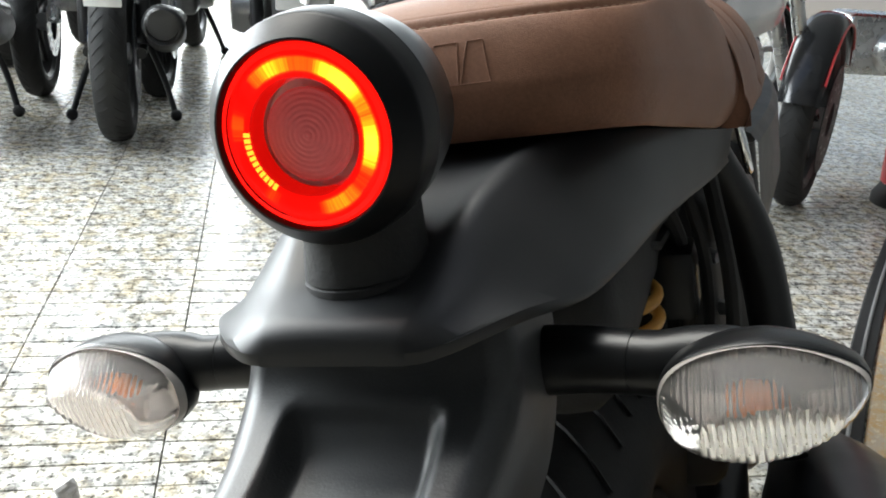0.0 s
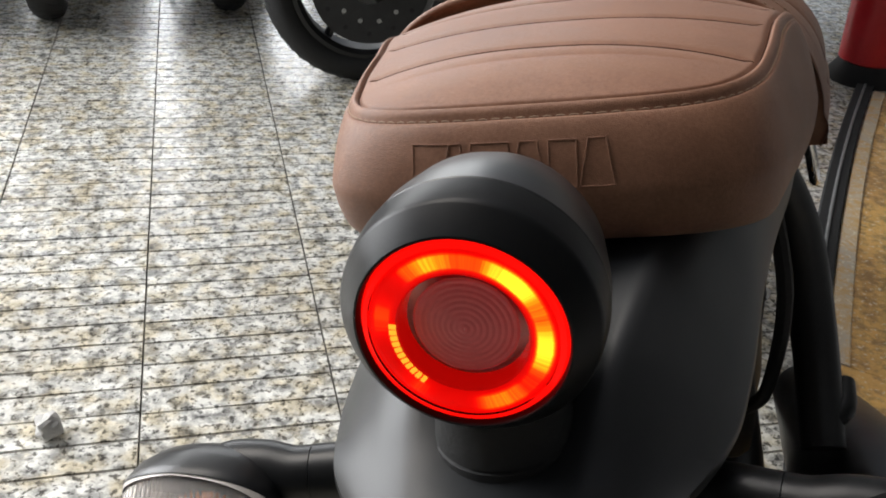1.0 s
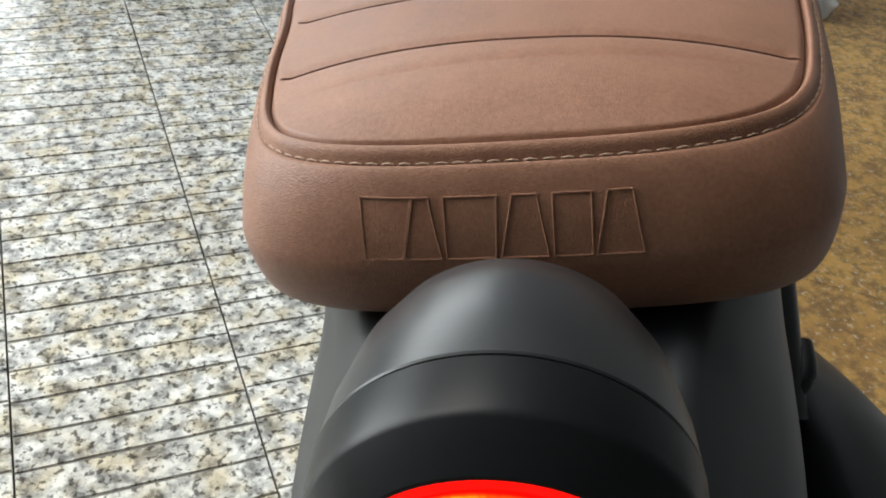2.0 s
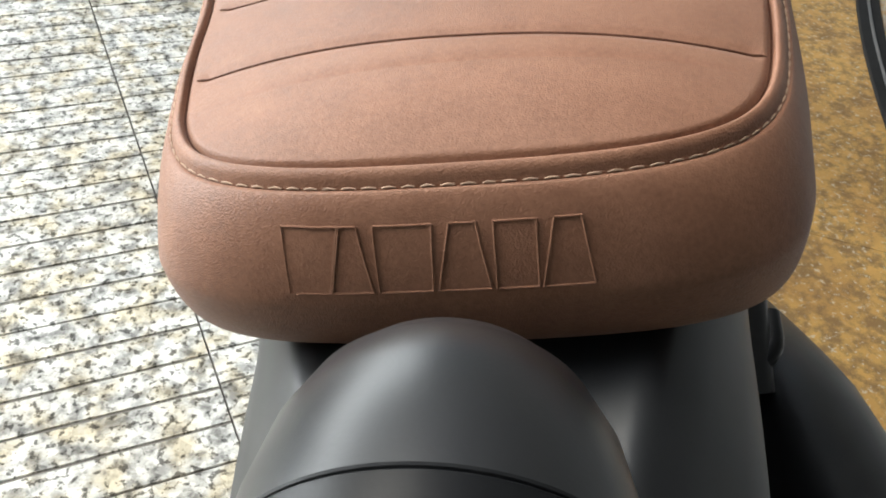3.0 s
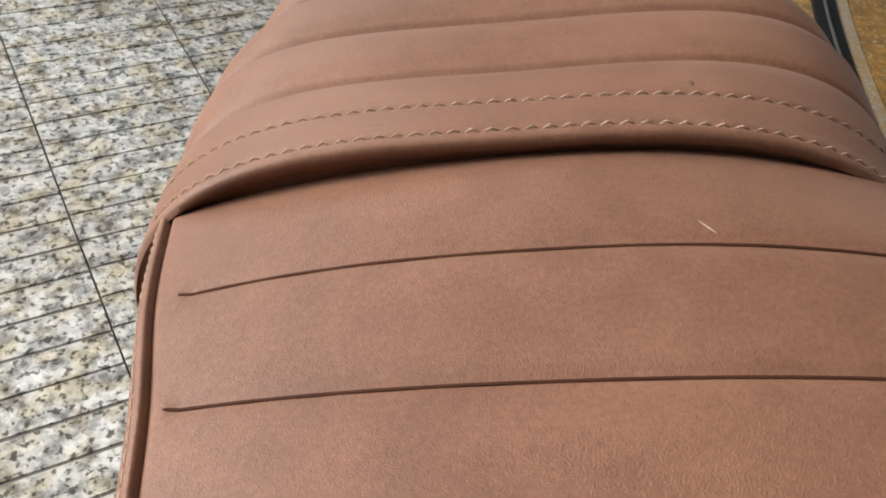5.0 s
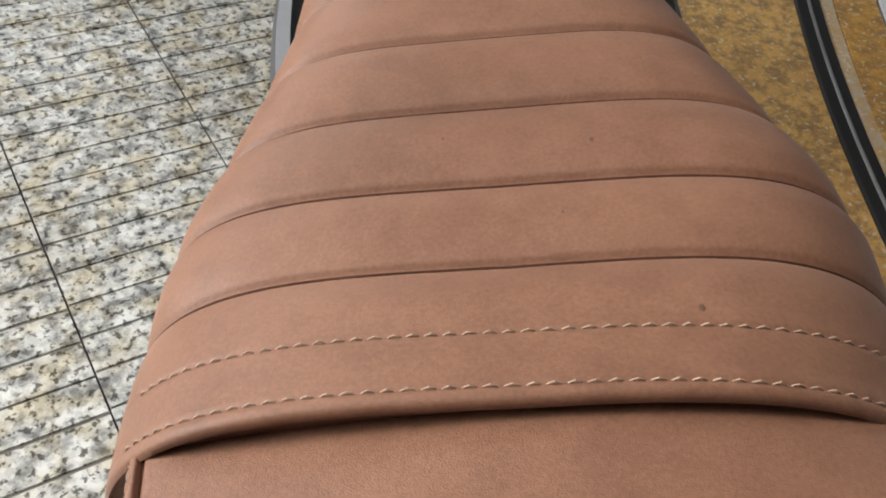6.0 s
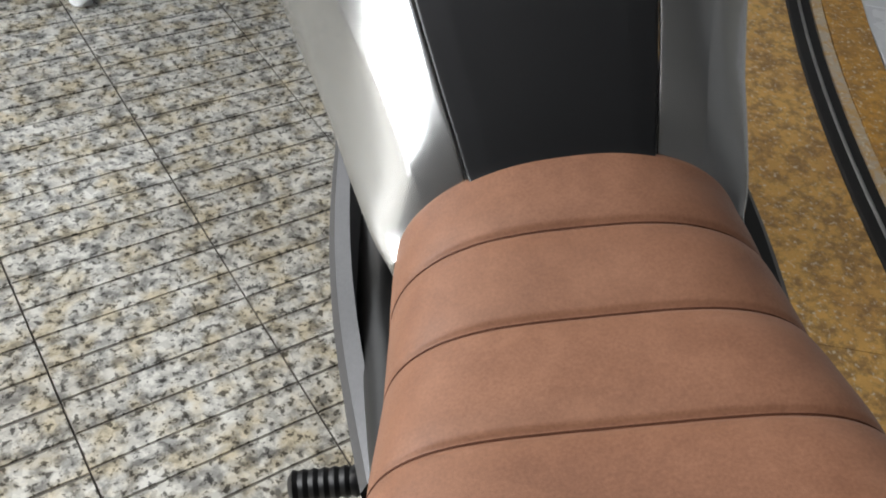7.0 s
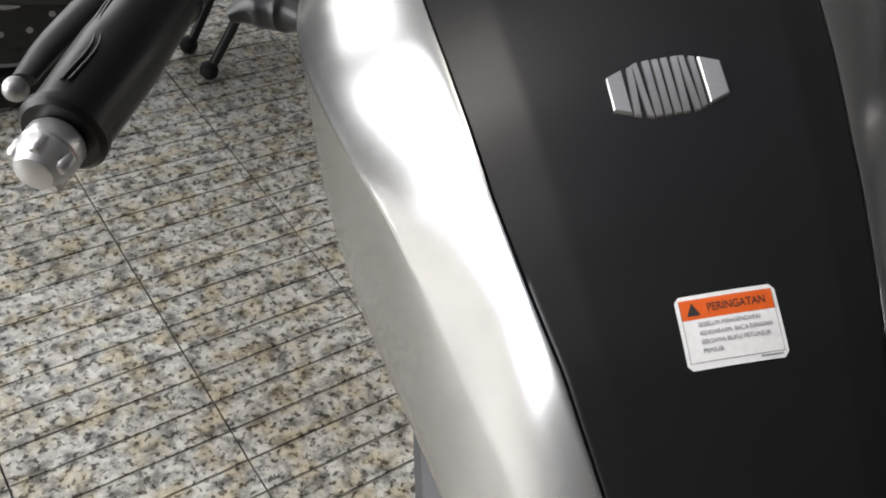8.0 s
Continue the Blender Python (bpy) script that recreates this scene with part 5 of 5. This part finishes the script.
def street_bike(matrix, label, paint, group, lean=0.0, rim=DARKMETAL, engine_mat=ALLOY, steer=None, foot=(0.185, 0.26)):
    """A parked motorcycle, its rear wheel's foot at the origin, heading along +y."""
    b = empty("parked_motorcycle", matrix @ pose(0, 0, 0, 0, lean, 0), label, "motorcycle", group)
    wheel(b, (0, 0, 0.30), 0.30, 0.115, 5, rim)
    wheel(b, (0, 1.27, 0.295), 0.295, 0.10, 5, rim, steer)
    rows = []
    for y, w, z0, z1 in ((-0.16, 0.04, 0.78, 0.84), (0.0, 0.09, 0.72, 0.86), (0.25, 0.12, 0.68, 0.83), (0.5, 0.10, 0.66, 0.80), (0.62, 0.13, 0.62, 0.90), (0.85, 0.16, 0.62, 0.98), (1.05, 0.10, 0.70, 0.95)):
        rows.append([(w * c, y, (z0 + z1) / 2 + (z1 - z0) / 2 * q) for c, q in [(math.cos(2 * math.pi * k / 24), math.sin(2 * math.pi * k / 24)) for k in range(24)]])
    v, f = rings_mesh(rows)
    finish("bodywork", v, f, paint, b)
    v, f = tube([(0, -0.1, 0.85), (0, 0.1, 0.87), (0, 0.45, 0.82)], [0.07, 0.10, 0.09], 20, 4, 0.4)
    finish("saddle", v, f, RUBBER, b)
    part("engine", block((0.22, 0.30, 0.26), (0, 0.66, 0.40), 0.04, 3), engine_mat, b, "cast alloy engine")
    v, f = revolve([(-0.17, 0.02), (-0.165, 0.085), (-0.13, 0.10), (0.13, 0.10), (0.165, 0.085), (0.17, 0.02)], (0, 0.58, 0.38), "x", 28, True)
    finish("crankcase", v, f, SATINSILVER if engine_mat is ALLOY else engine_mat, b, "silvery crankcase")
    v, f = tube([(0.13, 0.55, 0.28), (0.15, 0.25, 0.33), (0.165, 0.05, 0.37), (0.17, -0.22, 0.43), (0.17, -0.26, 0.435)], [0.03, 0.05, 0.072, 0.068, 0.045], 24, 4)
    muffler = finish("muffler", v, f, DARKMETAL, b, "dark muffler")
    v, f = tube([(0.17, -0.22, 0.47), (0.185, -0.02, 0.43), (0.18, 0.12, 0.40)], [0.045, 0.056, 0.03], 16, 4, 0.6)
    finish("heat_shield", v, f, ALLOY, muffler, "grey heat shield")
    for s in (-1, 1):
        v, f = tube([(s * 0.07, 1.27, 0.295), (s * 0.07, 1.15, 0.62), (s * 0.07, 1.05, 0.95)], [0.026, 0.022, 0.02], 14, 3)
        finish("fork_leg", v, f, STEEL, b)
        v, f = tube([(s * 0.085, 0.0, 0.30), (s * 0.08, 0.45, 0.36)], [0.02, 0.024], 12, 2)
        finish("swingarm", v, f, DARKMETAL, b)
        v, f = tube([(s * 0.09, 0.02, 0.33), (s * 0.10, 0.10, 0.66)], [0.026, 0.022], 14, 2)
        finish("shock_absorber", v, f, DARKMETAL, b)
        v, f = tube([(s * 0.08, foot[1] + 0.10, 0.30), (s * (0.035 + foot[0] * 0.57), foot[1] + 0.07, 0.16), (s * foot[0], foot[1], 0.025)], [0.013, 0.012, 0.011], 12, 3)
        leg = finish("stand_leg", v, f, DARKMETAL, b, "black centre stand leg")
        bm = bmesh.new()
        bmesh.ops.create_uvsphere(bm, u_segments=14, v_segments=8, radius=0.022)
        bmesh.ops.translate(bm, vec=(s * (foot[0] + 0.002), foot[1] - 0.005, 0.022), verts=bm.verts)
        part("stand_foot", bm, RUBBER, leg)
    v, f = tube([(-0.34, 0.92, 1.0), (-0.20, 1.0, 1.02), (0.20, 1.0, 1.02), (0.34, 0.92, 1.0)], 0.014, 12, 5)
    finish("handlebar", v, f, DARKMETAL, b)
    v, f = tube([(0, -0.30, 0.56), (0, -0.26, 0.66), (0, -0.1, 0.74), (0, 0.1, 0.72)], [0.05, 0.055, 0.06, 0.05], 14, 4, 0.35)
    finish("rear_fender", v, f, paint, b)
    part("mud_flap", block((0.11, 0.012, 0.13), (0, -0.315, 0.56), 0.005, 2), WHITEPAINT, b, "white flap above the tyre")
    v, f = revolve([(1.17, 0.085), (1.165, 0.09), (1.08, 0.07), (1.05, 0.001)], (0, 0, 0.90), "y", 28)
    finish("headlamp", v, f, GLOSSBLACK, b)
    rows = []
    for k in range(17):
        t = radians(28 + 8.5 * k)
        rows.append([(0.062 * q, 1.27 + (0.335 - 0.03 * abs(q) ** 3) * math.cos(t), 0.295 + (0.335 - 0.03 * abs(q) ** 3) * math.sin(t)) for q in (-1, -0.85, -0.5, 0, 0.5, 0.85, 1)])
    back = [[(x * 0.93, 1.27 + (y - 1.27) * 0.985, 0.295 + (z - 0.295) * 0.985) for x, y, z in r] for r in rows]
    v, f = rings_mesh([a + list(reversed(c)) for a, c in zip(rows, back)])
    fender = finish("front_fender", v, f, GLOSSBLACK, b, "glossy black front fender")
    stripe = ([], [])
    for sx in (-1, 1):
        add_mesh(stripe, tube([(sx * 0.064, p[3][1] * 0.985 + 1.27 * 0.015, p[3][2] - 0.035) for p in rows[2:-2]], 0.004, 6, 1))
    finish("stripe", *stripe, REDPAINT, fender, "red stripe along the fender")
    if steer is not None:
        fender.matrix_basis = steer
    return b


row = "motorcycles parked in a row"
first = street_bike(pose(-0.46, 2.98, 0, 0, 0, 4), "black motorcycle parked on its centre stand in a row", GLOSSBLACK, row)
for x, y, turn in ((0.11, 3.10, 4), (-1.02, 2.98, 5), (-1.60, 3.0, 3), (-0.9, 4.9, 182), (-0.35, 4.95, 178), (0.2, 5.0, 181), (0.75, 5.0, 179)):
    copy_thing(first, pose(x, y, 0, 0, 0, turn))
steered = pose(0, 1.30, 0) @ pose(0, 0, 0, 0, 0, 51) @ pose(0, -1.27, 0)
street_bike(pose(0.478, 2.38, 0, 0, 0, -91.5), "black and white motorcycle parked across the row", WHITEPAINT, "", 0, DARKMETAL, DARKMETAL, steered, (0.06, 0.40))
street_bike(pose(3.3, 3.3, 0, 0, 0, 84), "dark motorcycle with red trim parked behind", REDPAINT, "", 0, ALLOY, STEEL)

# ---- small things on the tiles ----
def lump(name, at, radius, squash, material, label, category, seed):
    bm = bmesh.new()
    bmesh.ops.create_icosphere(bm, subdivisions=3, radius=radius)
    for q in bm.verts:
        q.co *= 1 + 0.5 * noise.noise(q.co / radius * 1.6 + Vector((seed, 0, 0)))
        q.co.z *= squash
    low = min(q.co.z for q in bm.verts)
    bmesh.ops.translate(bm, vec=(at[0], at[1], at[2] - low), verts=bm.verts)
    return tagged(part(name, bm, material, angle=25), label, category)


GREYSTONE = surface("grey_rubble", (0.34, 0.33, 0.31), (0.62, 0.60, 0.57), 0.8, 0, 60, 300, 0.6, 0.002)
PAPER = plain("white_paper", (0.86, 0.86, 0.85), 0.7)
lump("rubble_lump", (-0.248, 0.914, 0), 0.021, 0.75, GREYSTONE, "grey lump of rubble lying on the tiles", "rubble", 3)
lump("paper_scrap", (0.527, 2.16, 0), 0.023, 0.42, PAPER, "crumpled white scrap of paper on the tiles", "paper", 9)

# ---- granite tiles, ribbed, in columns ----
TW, TL, RIBS = 0.305, 0.305, 5
PER_TILE = RIBS * 20 + 5


def tile_mesh(name, wear):
    verts, faces = [], []
    half, gd, cuts = TW / 2 - 0.0009, 0.0030, 6
    pitch = TL / RIBS
    rng = random.Random(int(wear * 100))
    for r in range(RIBS):
        y0 = -TL / 2 + r * pitch + (0.0009 if r == 0 else 0.0012 * wear)
        y1 = -TL / 2 + (r + 1) * pitch - (0.0009 if r == RIBS - 1 else 0.0012 * wear)
        k = len(verts)
        for c in range(cuts + 1):
            x = -half + 2 * half * c / cuts
            xt = x + (0.0010 if c == 0 else -0.0010 if c == cuts else 0)
            j0 = 0.0 if r == 0 else rng.uniform(-0.0006, 0.0009)
            j1 = 0.0 if r == RIBS - 1 else rng.uniform(-0.0006, 0.0009)
            verts += [(x, y0 + j0, -gd), (xt, y0 + j0 + 0.0012, 0), (xt, y1 - j1 - 0.0012, 0), (x, y1 - j1, -gd)]
        for c in range(cuts):
            q = k + 4 * c
            faces += [(q, q + 4, q + 5, q + 1), (q + 1, q + 5, q + 6, q + 2), (q + 2, q + 6, q + 7, q + 3)]
        faces += [(k, k + 1, k + 2, k + 3), (k + 4 * cuts + 3, k + 4 * cuts + 2, k + 4 * cuts + 1, k + 4 * cuts)]
    k = len(verts)
    verts += [(-half, -half, -0.0022), (half, -half, -0.0022), (half, half, -0.0022), (-half, half, -0.0022), (-half, -half, -0.016), (half, -half, -0.016), (half, half, -0.016), (-half, half, -0.016)]
    faces += [(k, k + 1, k + 2, k + 3), (k, k + 4, k + 5, k + 1), (k + 1, k + 5, k + 6, k + 2), (k + 2, k + 6, k + 7, k + 3), (k + 3, k + 7, k + 4, k)]
    me = bpy.data.meshes.new(name)
    me.from_pydata(verts, [], faces)
    me.materials.append(GRANITE)
    me.materials.append(JOINT)
    for g in me.polygons[PER_TILE - 5:]:
        g.material_index = 1
    return me


pavement = tagged(new("floor"), "grey speckled granite floor of ribbed tiles", "floor", kind="structure")
meshes = [tile_mesh("granite_tile", w) for w in (0.8, 1.0, 1.25)]
rest = ([], [])
OFFSET = {0: 1.191, -1: 0.941}
for i in range(-14, 24):
    cx = 0.185 + (i + 0.5) * TW
    base = OFFSET.get(i, 1.191 - 0.061 * (i * 3 % 5))
    for j in range(-22, 22):
        cy = base + (j + 0.5) * TL
        if not -5.8 < cy < 7.6:
            continue
        near = -1.1 < cx < 2.0 and 0.3 < cy < 3.4
        me = meshes[(i * 7 + j * 3) % 3]
        if near:
            ob = new("tile", me)
            ob.parent = pavement
            ob.location = (cx, cy, 0.0004 * math.sin(i * 12.9 + j * 78.2))
        else:
            k = len(rest[0])
            rest[0].extend((p.co.x + cx, p.co.y + cy, p.co.z) for p in me.vertices)
            rest[1].extend(tuple(q + k for q in g.vertices) for g in me.polygons)
far = tagged(finish("far_tiles", *rest, GRANITE, pavement, smooth=False), kind="stuff")
far.data.materials.append(JOINT)
far.data.polygons.foreach_set("material_index", [1 if k % PER_TILE >= PER_TILE - 5 else 0 for k in range(len(far.data.polygons))])
